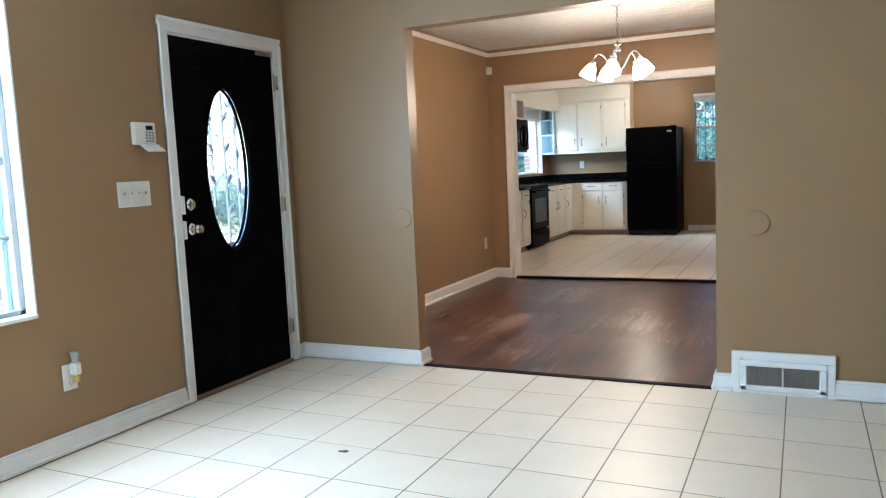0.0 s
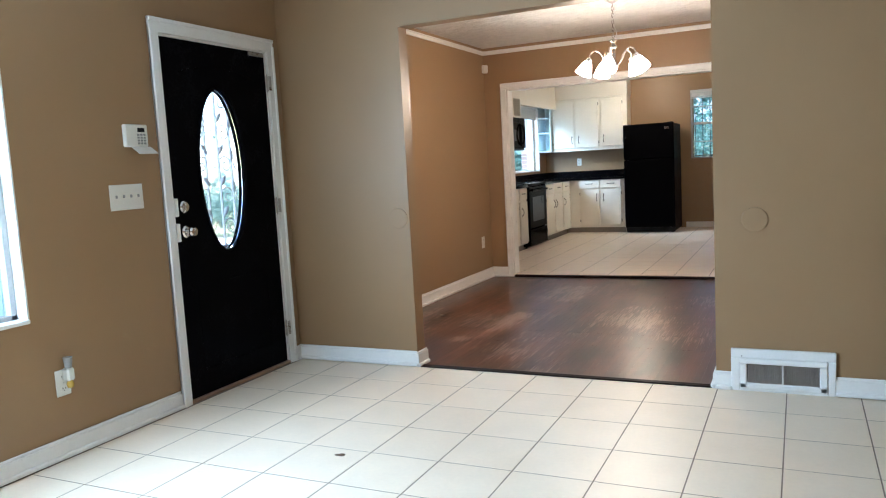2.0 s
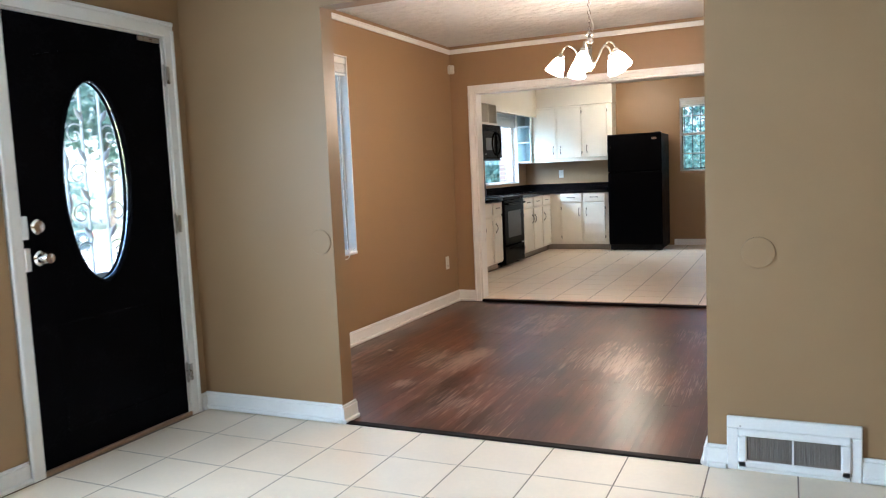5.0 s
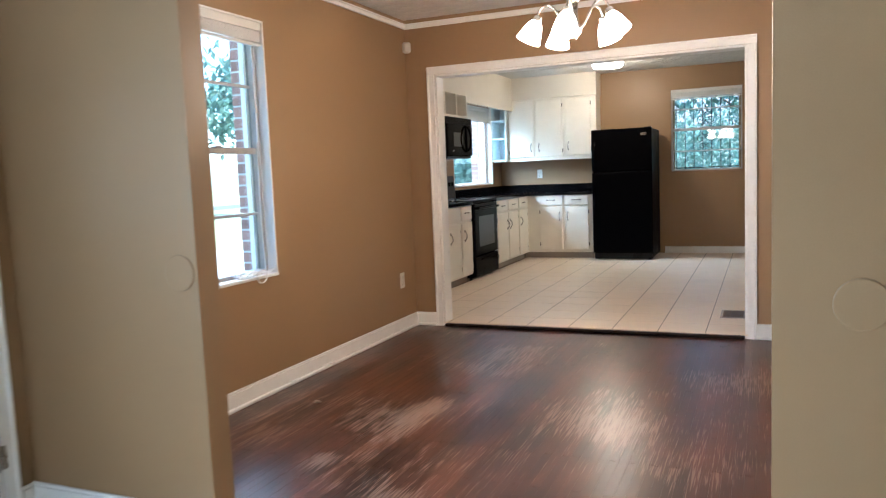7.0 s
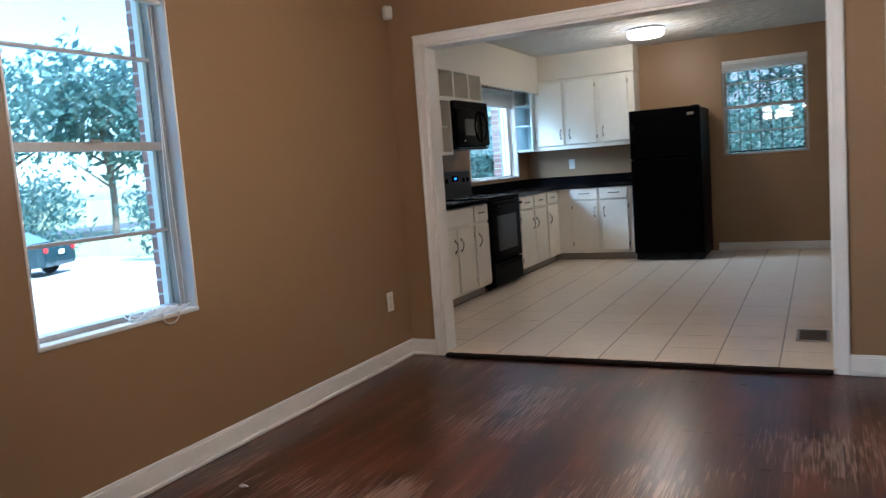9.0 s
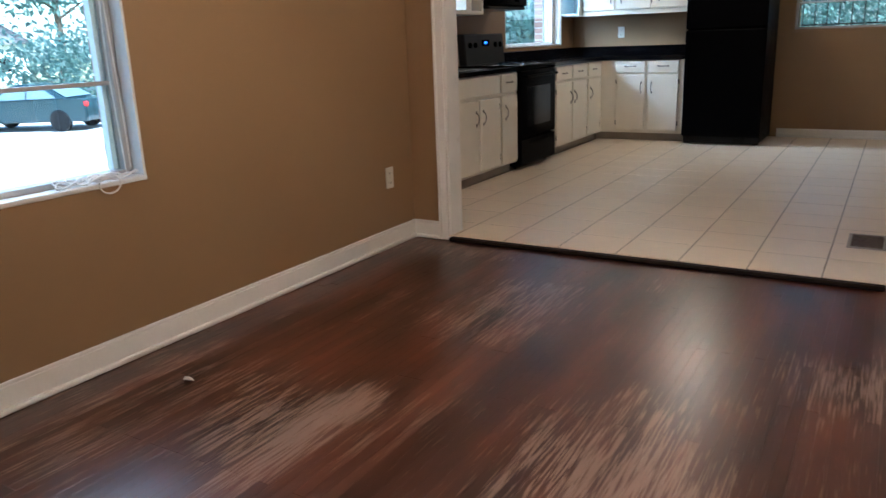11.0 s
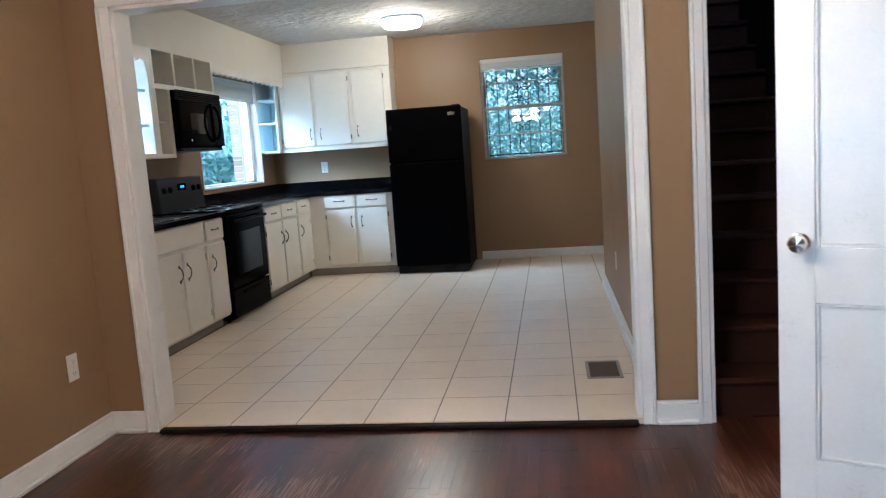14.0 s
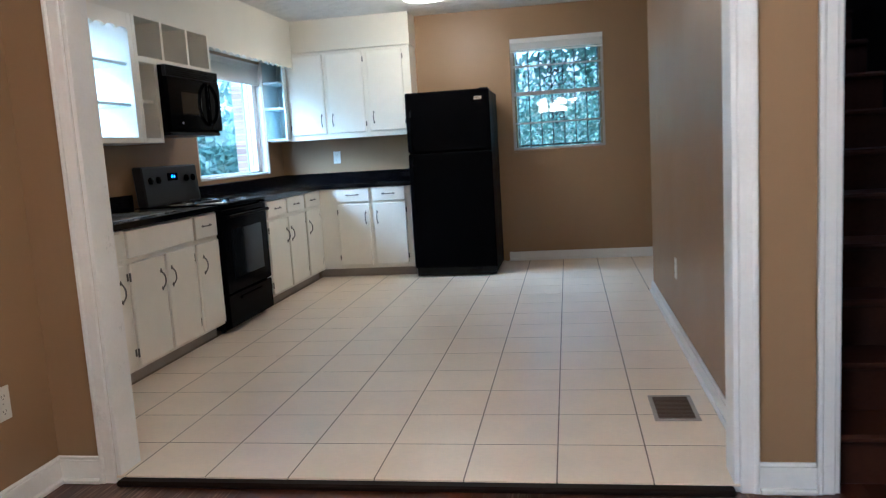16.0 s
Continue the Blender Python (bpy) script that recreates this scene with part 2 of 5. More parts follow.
def part(name, bm, material, parent, label="", smooth=False):
    ob = new(name, mesh(name, bm, material, smooth))
    ob.parent = parent
    ob.matrix_parent_inverse = Matrix.Translation(-ORIGIN.get(parent, Vector()))
    return tagged(ob, label)


def thing(name, base, label, category, group="", kind=""):
    ob = new(name)
    ob.empty_display_size = 0.1
    ob.location = base
    ORIGIN[ob] = Vector(base)
    return tagged(ob, label, category, group, kind)


def solid(name, bm, material, label, category, kind="", smooth=False):
    return tagged(new(name, mesh(name, bm, material, smooth)), label, category, "", kind)


def wall_run(axis, a0, a1, t0, t1, z0, z1, holes):
    """A wall along an axis from a0 to a1, between t0 and t1 thick, with holes (start, end, low, high)."""
    bm = bmesh.new()

    def put(p, q, lo, hi):
        if q - p > 1e-4 and hi - lo > 1e-4:
            box(bm, *((t0, t1, p, q) if axis == "y" else (p, q, t0, t1)), lo, hi)
    at = a0
    for p, q, lo, hi in sorted(holes):
        put(at, p, z0, z1)
        put(p, q, z0, lo)
        put(p, q, hi, z1)
        at = q
    put(at, a1, z0, z1)
    return bm


# ---- the plan ----
LEFT, RIGHT, BACK = -2.40, 1.17, -1.20       # living and dining walls
P1, P1B, P2, P2B = 4.60, 4.705, 8.19, 8.32   # the two partitions
KLEFT, KRIGHT, KEND, KTOP = -3.33, 0.222, 13.25, 2.52
STAIRX, NOOK, NOOKX = 0.40, 11.45, 1.5
LTOP, DTOP, KZ = 2.44, 2.465, 0.03
OPEN1 = (-1.503, 0.273, 2.09)
OPEN2 = (-2.15, 0.143, 2.018)
STAIRDOOR = (0.441, 1.10, 2.035)
LIVWIN = (0.65, 2.665, 0.655, 2.10)
DINWIN = (5.52, 6.30, 0.68, 2.15)
KITWIN = (11.40, 12.83, 1.055, 2.12)
# Unseen window, added behind the open shelves to brighten them.
SINKWIN = (9.06, 10.05, 1.39, 2.10)
BACKWIN = (-0.918, 0.0, 1.118, 2.232)
FRONTDOOR = (3.56, 4.475, 0.0, 2.035)
OUT = 0.16
RLIV = 2.8

solid("wall_west", wall_run("y", BACK - 0.2, P2, LEFT - OUT, LEFT, -0.1, 2.7, [LIVWIN, FRONTDOOR, DINWIN]), TAN, "tan painted plaster outer wall with a door and windows", "wall", "structure")
solid("wall_living_back", wall_run("x", LEFT, RLIV, BACK - 0.2, BACK, -0.1, 2.7, []), TAN, "tan painted plaster wall", "wall", "structure")
solid("wall_living_east", wall_run("y", BACK - 0.2, P1, RLIV, RLIV + 0.12, -0.1, 2.7, []), TAN, "tan painted plaster wall", "wall", "structure")
solid("wall_partition_living", wall_run("x", LEFT, RLIV + 0.12, P1, P1B, -0.1, 2.7, [(OPEN1[0], OPEN1[1], -0.1, OPEN1[2])]), TAN, "tan painted partition with a wide cased-free opening", "wall", "structure")
solid("wall_dining_east", wall_run("y", P1B, P2, RIGHT, RIGHT + 0.12, -0.1, 2.7, [(6.28, 7.04, -0.1, 2.035)]), TAN, "tan painted plaster wall with a doorway", "wall", "structure")
solid("wall_partition_kitchen", wall_run("x", KLEFT - OUT, RIGHT + 0.12, P2, P2B, -0.1, 2.7, [(OPEN2[0], OPEN2[1], -0.1, OPEN2[2]), (STAIRDOOR[0], STAIRDOOR[1], -0.1, STAIRDOOR[2])]), TAN, "tan painted partition with a wide cased opening", "wall", "structure")
solid("wall_kitchen_west", wall_run("y", P2B, KEND + 0.2, KLEFT - OUT, KLEFT, -0.1, 2.7, [SINKWIN, KITWIN]), TAN, "tan painted kitchen wall with a window over the counter", "wall", "structure")
solid("wall_kitchen_north", wall_run("x", KLEFT, NOOKX + 0.1, KEND, KEND + OUT, -0.1, 2.7, [BACKWIN]), TAN, "tan painted kitchen end wall with a window", "wall", "structure")
solid("wall_kitchen_east", wall_run("y", P2B, NOOK, KRIGHT, STAIRX, -0.1, 4.6, []), TAN, "tan painted kitchen side wall", "wall", "structure")
solid("wall_stair_east", boxes((RIGHT, RIGHT + 0.12, P2B, NOOK, -0.1, 4.6), (STAIRX, NOOKX, NOOK - 0.1, NOOK, -0.1, 4.6)), STAIRWALL, "stairwell wall coloured near-black for the unlit stairwell", "wall", "structure")
solid("ceiling_living", boxes((LEFT, RLIV, BACK, P1, LTOP, LTOP + 0.1)), CEIL, "off-white stippled plaster ceiling", "ceiling", "structure")
solid("ceiling_dining", boxes((LEFT, RIGHT, P1B, P2, DTOP, DTOP + 0.1)), CEIL, "off-white stippled plaster ceiling", "ceiling", "structure")
solid("ceiling_kitchen", boxes((KLEFT, KRIGHT, P2B, KEND, KTOP, KTOP + 0.1), (KRIGHT, NOOKX, NOOK, KEND, KTOP, KTOP + 0.1)), CEIL, "off-white stippled plaster ceiling", "ceiling", "structure")
solid("wall_nook_east", boxes((NOOKX, NOOKX + 0.1, NOOK, KEND, -0.1, 2.7)), TAN, "tan painted plaster wall", "wall", "structure")
solid("ceiling_stair", boxes((STAIRX, RIGHT, P2B, NOOK - 0.1, 4.5, 4.6)), CEIL, "dark stairwell ceiling", "ceiling", "structure")

# ---- trim ----


def skirting(bm, p, q, side, h=0.095, t=0.016):
    """Baseboard with an eased top and a shoe strip, from p to q, on the side (dx, dy) of the wall."""
    (x0, y0), (x1, y1), (dx, dy) = p, q, side
    for a, z0, z1, bev in ((t, 0.0, h - 0.014, 0.001), (t * 0.6, h - 0.016, h, 0.003), (t + 0.013, 0.0, 0.022, 0.005)):
        xs, ys = sorted((x0, x1)), sorted((y0, y1))
        if dx:
            xs = sorted((x0, x0 + dx * a))
        else:
            ys = sorted((y0, y0 + dy * a))
        box(bm, xs[0], xs[1], ys[0], ys[1], z0, z1, bev)
    return bm


def baseboard(p, q, side, h=0.095, z=0.0):
    bm = skirting(bmesh.new(), p, q, side, h)
    bmesh.ops.translate(bm, verts=bm.verts, vec=(0, 0, z))
    return solid("baseboard", bm, WHITE, "white glossy painted wooden baseboard", "baseboard", "structure")


baseboard((LEFT, BACK), (LEFT, 3.495), (1, 0), z=0.005)
baseboard((LEFT, 4.545), (LEFT, P1), (1, 0))
baseboard((LEFT, P1), (OPEN1[0], P1), (0, -1), z=0.004)
baseboard((OPEN1[0], P1 - 0.016), (OPEN1[0], P1B + 0.016), (1, 0))
baseboard((LEFT, P1B), (OPEN1[0], P1B), (0, 1))
baseboard((OPEN1[1], P1), (0.35, P1), (0, -1))
baseboard((0.835, P1), (RLIV, P1), (0, -1), z=0.004)
baseboard((OPEN1[1], P1 - 0.016), (OPEN1[1], P1B + 0.016), (-1, 0))
baseboard((OPEN1[1], P1B), (RIGHT, P1B), (0, 1))
baseboard((LEFT, P1B), (LEFT, P2), (1, 0), 0.108)
baseboard((LEFT, P2), (-2.215, P2), (0, -1), 0.108)
baseboard((0.208, P2), (0.388, P2), (0, -1), 0.108)
baseboard((-1.0, KEND), (NOOKX, KEND), (0, -1), 0.09, KZ)
baseboard((KRIGHT, P2B), (KRIGHT, NOOK + 0.016), (-1, 0), 0.09, KZ)
baseboard((KRIGHT, NOOK), (NOOKX, NOOK), (0, 1), 0.09, KZ)
baseboard((RLIV, BACK), (RLIV, P1), (-1, 0))

for axis, fixed, a, c, way, low in (("y", LEFT, P1B, P2, 1, 2.392), ("x", P2, LEFT, RIGHT, -1, 2.392), ("x", P1B, LEFT, RIGHT, 1, 2.392), ("y", RIGHT, P1B, P2, -1, 2.392), ("y", LEFT, BACK, P1, 1, 2.375), ("x", P1, LEFT, RLIV, -1, 2.375)):
    bm = bmesh.new()
    for t, lo, hi in ((0.016, low, low + 0.042), (0.022, low + 0.028, low + 0.04)):
        if axis == "y":
            box(bm, *sorted((fixed, fixed + way * t)), a, c, lo, hi, 0.002)
        else:
            box(bm, a, c, *sorted((fixed, fixed + way * t)), lo, hi, 0.002)
    solid("trim", bm, WHITE, "thin white painted picture moulding below the ceiling", "moulding", "structure")


def casing(name, x0, x1, top, width, y, wall_back, label):
    """Flat casing with an outer bead round an opening in a wall along x, with its jamb lining."""
    ob = thing(name, ((x0 + x1) / 2, y, 0), label, "door casing", kind="structure")
    for nm, a, c, lo, hi in (("left_casing", x0 - width, x0, 0, top), ("right_casing", x1, x1 + width, 0, top), ("head_casing", x0 - width, x1 + width, top, top + width)):
        bm = boxes((a, c, y - 0.016, y, lo, hi), bev=0.003)
        if nm == "head_casing":
            box(bm, a, c, y - 0.023, y, hi - 0.018, hi, 0.004)
        else:
            e = (a, a + 0.018) if nm == "left_casing" else (c - 0.018, c)
            box(bm, *e, y - 0.023, y, lo, hi + 0.0005, 0.004)
        part(nm, bm, WHITE, ob)
    for nm, a, c in (("left_jamb", x0, x0 + 0.018), ("right_jamb", x1 - 0.018, x1)):
        part(nm, boxes((a, c, y - 0.004, wall_back + 0.004, 0, top), bev=0.002), WHITE, ob)
    part("head_jamb", boxes((x0, x1, y - 0.004, wall_back + 0.004, top - 0.018, top - 0.0005), bev=0.002), WHITE, ob)
    return ob


casing("kitchen_opening_casing", -2.155, 0.148, 2.018, 0.06, P2, P2B, "white painted wooden casing round the wide kitchen opening")
casing("stair_doorway_casing", 0.444, 1.095, 2.035, 0.056, P2, P2B, "white painted wooden casing round the stair doorway")
solid("threshold", boxes((-2.135, 0.128, 8.14, 8.215, 0.0005, 0.024), bev=0.007), THRESH, "dark stained wooden threshold between oak and tile", "threshold", "structure")
solid("threshold", boxes((OPEN1[0] + 0.02, OPEN1[1] - 0.02, 4.585, 4.632, 0.0, 0.008), bev=0.003), THRESH, "thin dark wooden strip between tile and oak", "threshold", "structure")

# ---- windows ----


def sash_window(name, axis, plane, into, a0, a1, z0, z1, label, meets, bars, depth=0.11, stile=0.028, metal=None, lining=None):
    metal, lining = metal or ALU, lining or WHITE
    """Double-hung window in an opening from a0 to a1 of a wall whose inner face lies at plane; into points outdoors."""
    ob = thing(name, (plane, (a0 + a1) / 2, z0) if axis == "y" else ((a0 + a1) / 2, plane, z0), label, "window", kind="structure")

    def slab(p, q, d0, d1, lo, hi, bev=0.002):
        d = sorted((plane + into * d0, plane + into * d1))
        return box(bmesh.new(), *((*d, p, q) if axis == "y" else (p, q, *d)), lo, hi, bev)
    t = 0.012
    part("reveal", slab(a0, a0 + t, -0.003, depth, z0, z1), lining, ob, "painted reveal")
    part("reveal", slab(a1 - t, a1, -0.003, depth, z0, z1), lining, ob)
    part("reveal", slab(a0, a1, -0.003, depth, z1 - t, z1 - 0.0005), lining, ob)
    part("window_sill", slab(a0 - 0.0, a1, -0.008, depth, z0 + 0.0005, z0 + 0.02, 0.004), lining, ob, "painted window sill")
    fr = part("window_frame", slab(a0 + t, a0 + t + stile, depth - 0.05, depth + 0.02, z0 + 0.02, z1 - t), metal, ob, "painted window frame")
    part("window_frame", slab(a1 - t - stile, a1 - t, depth - 0.05, depth + 0.02, z0 + 0.02, z1 - t), metal, ob)
    part("window_frame", slab(a0 + t, a1 - t, depth - 0.05, depth + 0.02, z0 + 0.02, z0 + 0.042), metal, ob)
    lo, hi = a0 + t + stile, a1 - t - stile
    for e in (a0 + t + stile, a1 - t - stile - 0.022):
        part("outer_stop", slab(e, e + 0.022, depth - 0.002, depth + 0.03, z0 + 0.03, z1 - t), lining, ob, "painted outer stop")
    if bars:
        part("meeting_rail", slab(lo, hi, depth - 0.04, depth - 0.002, meets - 0.02, meets + 0.016), metal, ob)
        part("sash_lock", slab((lo + hi) / 2 - 0.03, (lo + hi) / 2 + 0.03, depth - 0.06, depth - 0.03, meets + 0.012, meets + 0.024), NICKEL, ob)
    edges = [z0 + 0.042] + sorted(bars + [meets] if bars else []) + [z1 - t]
    for z in bars:
        part("glazing_bar", slab(lo, hi, depth - 0.03, depth - 0.004, z - 0.008, z + 0.008), metal, ob)
    for n, (e0, e1) in enumerate(zip(edges, edges[1:])):
        pane = part("pane", slab(lo, hi, depth - 0.014, depth - 0.010, e0, e1, 0), PANE, ob)
        pane.visible_shadow = False
    return ob


def blind(axis, plane, into, a0, a1, top, drop, label):
    """A raised slat blind: headrail, bunched slats and bottom rail, hung in the window's opening."""
    ob = thing("window_blind", (plane, (a0 + a1) / 2, top) if axis == "y" else ((a0 + a1) / 2, plane, top), label, "window blind")

    def slab(d0, d1, lo, hi, bev=0.001, e=0.0):
        d = sorted((plane + into * d0, plane + into * d1))
        return box(bmesh.new(), *((*d, a0 - e, a1 + e) if axis == "y" else (a0 - e, a1 + e, *d)), lo, hi, bev)
    part("headrail", slab(0.006, 0.045, top - 0.045, top, 0.002), BLIND, ob)
    n = max(4, int((drop - 0.062) / 0.0062))
    for k in range(n):
        part("slat", slab(0.012 + random.uniform(0, 0.003), 0.040, top - 0.048 - 0.0062 * (k + 0.7), top - 0.048 - 0.0062 * k, 0), BLIND, ob)
    part("bottom_rail", slab(0.010, 0.042, top - drop, top - drop + 0.014, 0.003), BLIND, ob)
    return ob


sash_window("window_1", "y", LEFT, -1, *LIVWIN, "tall white-framed living room window beside the front door", 1.36, [1.02, 1.72])
sash_window("window_2", "y", LEFT, -1, *DINWIN, "double-hung dining window with a raised blind", 1.415, [1.05, 1.78])
sash_window("window_3", "y", KLEFT, -1, *KITWIN, "kitchen window over the black counter", 1.60, [], 0.11, 0.085, WHITE)
solid("trim_kitchen_window", boxes((KLEFT, KLEFT + 0.014, KITWIN[1], 12.858, 1.055, 2.14), bev=0.002), WHITE, "white painted board beside the kitchen window", "trim", "structure")
sash_window("window_4", "x", KEND, 1, *BACKWIN, "kitchen end window with iron bars outside", 1.69, [1.40, 1.955], 0.07, 0.022, None, TAN)
blind("y", LEFT, -1, DINWIN[0] + 0.014, DINWIN[1] - 0.014, DINWIN[3] - 0.013, 0.13, "white slat blind pulled up to the window head")
blind("y", KLEFT, -1, KITWIN[0] + 0.014, KITWIN[1] - 0.014, KITWIN[3] - 0.013, 0.19, "white slat blind pulled up over the kitchen window")
blind("x", KEND, 1, BACKWIN[0] + 0.014, BACKWIN[1] - 0.014, BACKWIN[3] - 0.013, 0.13, "white slat blind pulled up to the window head")

# tangled blind cord on the dining sill
bm = bmesh.new()
for n in range(11):
    c = Vector((LEFT - 0.012 - 0.007 * (n % 5), 6.20 - 0.022 * n, DINWIN[2] + 0.027))
    tube(bm, [c + Vector((0.026 * math.sin(a + n) + 0.010, 0.062 * math.cos(a), 0.010 * math.sin(2 * a + n) + 0.010)) for a in np.linspace(0, 5.6, 18)], 0.0034, 5)
# one loop droops over the sill's front edge
tube(bm, [(LEFT + 0.012, 6.13 + 0.045 * math.cos(a), DINWIN[2] + 0.012 + 0.034 * math.sin(a)) for a in np.linspace(0, 2 * math.pi, 22)], 0.0034, 5)
tube(bm, [(LEFT - 0.05, 6.245 + 0.008 * math.sin(7 * s), 2.0 - s * 1.28) for s in np.linspace(0, 1, 20)], 0.0022, 5)
tube(bm, [(LEFT - 0.04, 6.255 - 0.01 * math.sin(5 * s), 2.0 - s * 1.27) for s in np.linspace(0, 1, 20)], 0.0022, 5)
solid("blind_cord", bm, CORD, "tangled white blind cord lying on the window sill", "cord", smooth=True)


def scroll(cx, cz, r, turns, a0, way, n=26):
    return [(cx + way * r * (1 - 0.78 * s) * math.cos(a0 + turns * 2 * math.pi * s), cz + r * (1 - 0.78 * s) * math.sin(a0 + turns * 2 * math.pi * s)) for s in np.linspace(0, 1, n)]


def window_bars():
    x0, x1, z0, z1 = BACKWIN
    y = KEND + OUT + 0.05
    ob = thing("window_bars", ((x0 + x1) / 2, y, z0), "black wrought iron security bars with a scroll centre", "window bars")
    mid = (x0 + x1) / 2 - 0.02
    for n in range(8):
        x = x0 + 0.06 + n * (x1 - x0 - 0.12) / 7
        part("bar", rod(bmesh.new(), (x, y, z0 - 0.05), (x, y, z1 + 0.05), 0.006, sides=8), IRON, ob, smooth=True)
    for z in (z0 + 0.06, z1 - 0.09):
        part("rail", boxes((x0 - 0.06, x1 + 0.06, y - 0.008, y + 0.008, z - 0.008, z + 0.008)), IRON, ob)
    for z, up in ((1.82, 1), (1.56, -1)):
        for way in (-1, 1):
            for dz, r in ((0.0, 0.062), (0.10, 0.045)):
                pts = [(px, y - 0.012, z + up * (pz - z)) for px, pz in scroll(mid + way * r, z + dz, r, 1.3, math.pi, way)]
                part("scroll", tube(bmesh.new(), pts, 0.0055, 6), IRON, ob, smooth=True)
        part("finial", lathe(bmesh.new(), [(0.0, -0.03), (0.016, -0.01), (0.012, 0.01), (0.0, 0.05)], (mid, y - 0.012, z + up * 0.16), sides=10), IRON, ob, smooth=True)
    ring = [(mid + 0.075 * math.cos(a), y - 0.012, 1.69 + 0.075 * math.sin(a)) for a in np.linspace(0, 2 * math.pi, 25)]
    part("ring", tube(bmesh.new(), ring, 0.005, 6), IRON, ob, smooth=True)


window_bars()

# ---- brick outside the windows ----


def veneer(name, axis, t0, t1, a0, a1, holes):
    return solid(name, wall_run(axis, a0, a1, t0, t1, -1.3, 2.9, holes), MORTAR, "red brick outer wall laid in pale mortar", "brick wall", "structure")


def grown(h, a=0.0, c=0.0):
    return (h[0] + a, h[1] - c, h[2], h[3])


VW = veneer("wall_brick_west", "y", LEFT - OUT - 0.11, LEFT - OUT - 0.004, BACK - 0.2, P2 - 0.1, [grown(LIVWIN), FRONTDOOR, grown(DINWIN, 0.0, -0.03)])
VK = veneer("wall_brick_kitchen", "y", KLEFT - OUT - 0.11, KLEFT - OUT - 0.004, P2, KEND + 0.3, [SINKWIN, grown(KITWIN, 0.0, 0.10)])
bm = bmesh.new()
box(bm, -0.05, 0.05, -0.1, 0.1, -0.028, 0.028, 0.003)
BRICKDATA = mesh("brick", bm, BRICK)
for wall, x, y1, z0, z1 in ((VW, LEFT - OUT - 0.06, DINWIN[1] + 0.03, DINWIN[2], 2.3), (VW, LEFT - OUT - 0.06, LIVWIN[1], LIVWIN[2], 2.3), (VK, KLEFT - OUT - 0.06, KITWIN[1] - 0.10, KITWIN[2], 2.3)):
    k, z = 0, z0 - 0.1
    while z < z1:
        ob = new("brick", BRICKDATA)
        ob.parent = wall
        ob.location = (x, y1 + 0.1 - (0.006 if k % 2 else 0.004), z)
        k, z = k + 1, z + 0.067

# ---- front door ----


def oval(cy, cz, ry, rz, n=48):
    return [(cy + ry * math.cos(2 * math.pi * k / n), cz + rz * math.sin(2 * math.pi * k / n)) for k in range(n)]


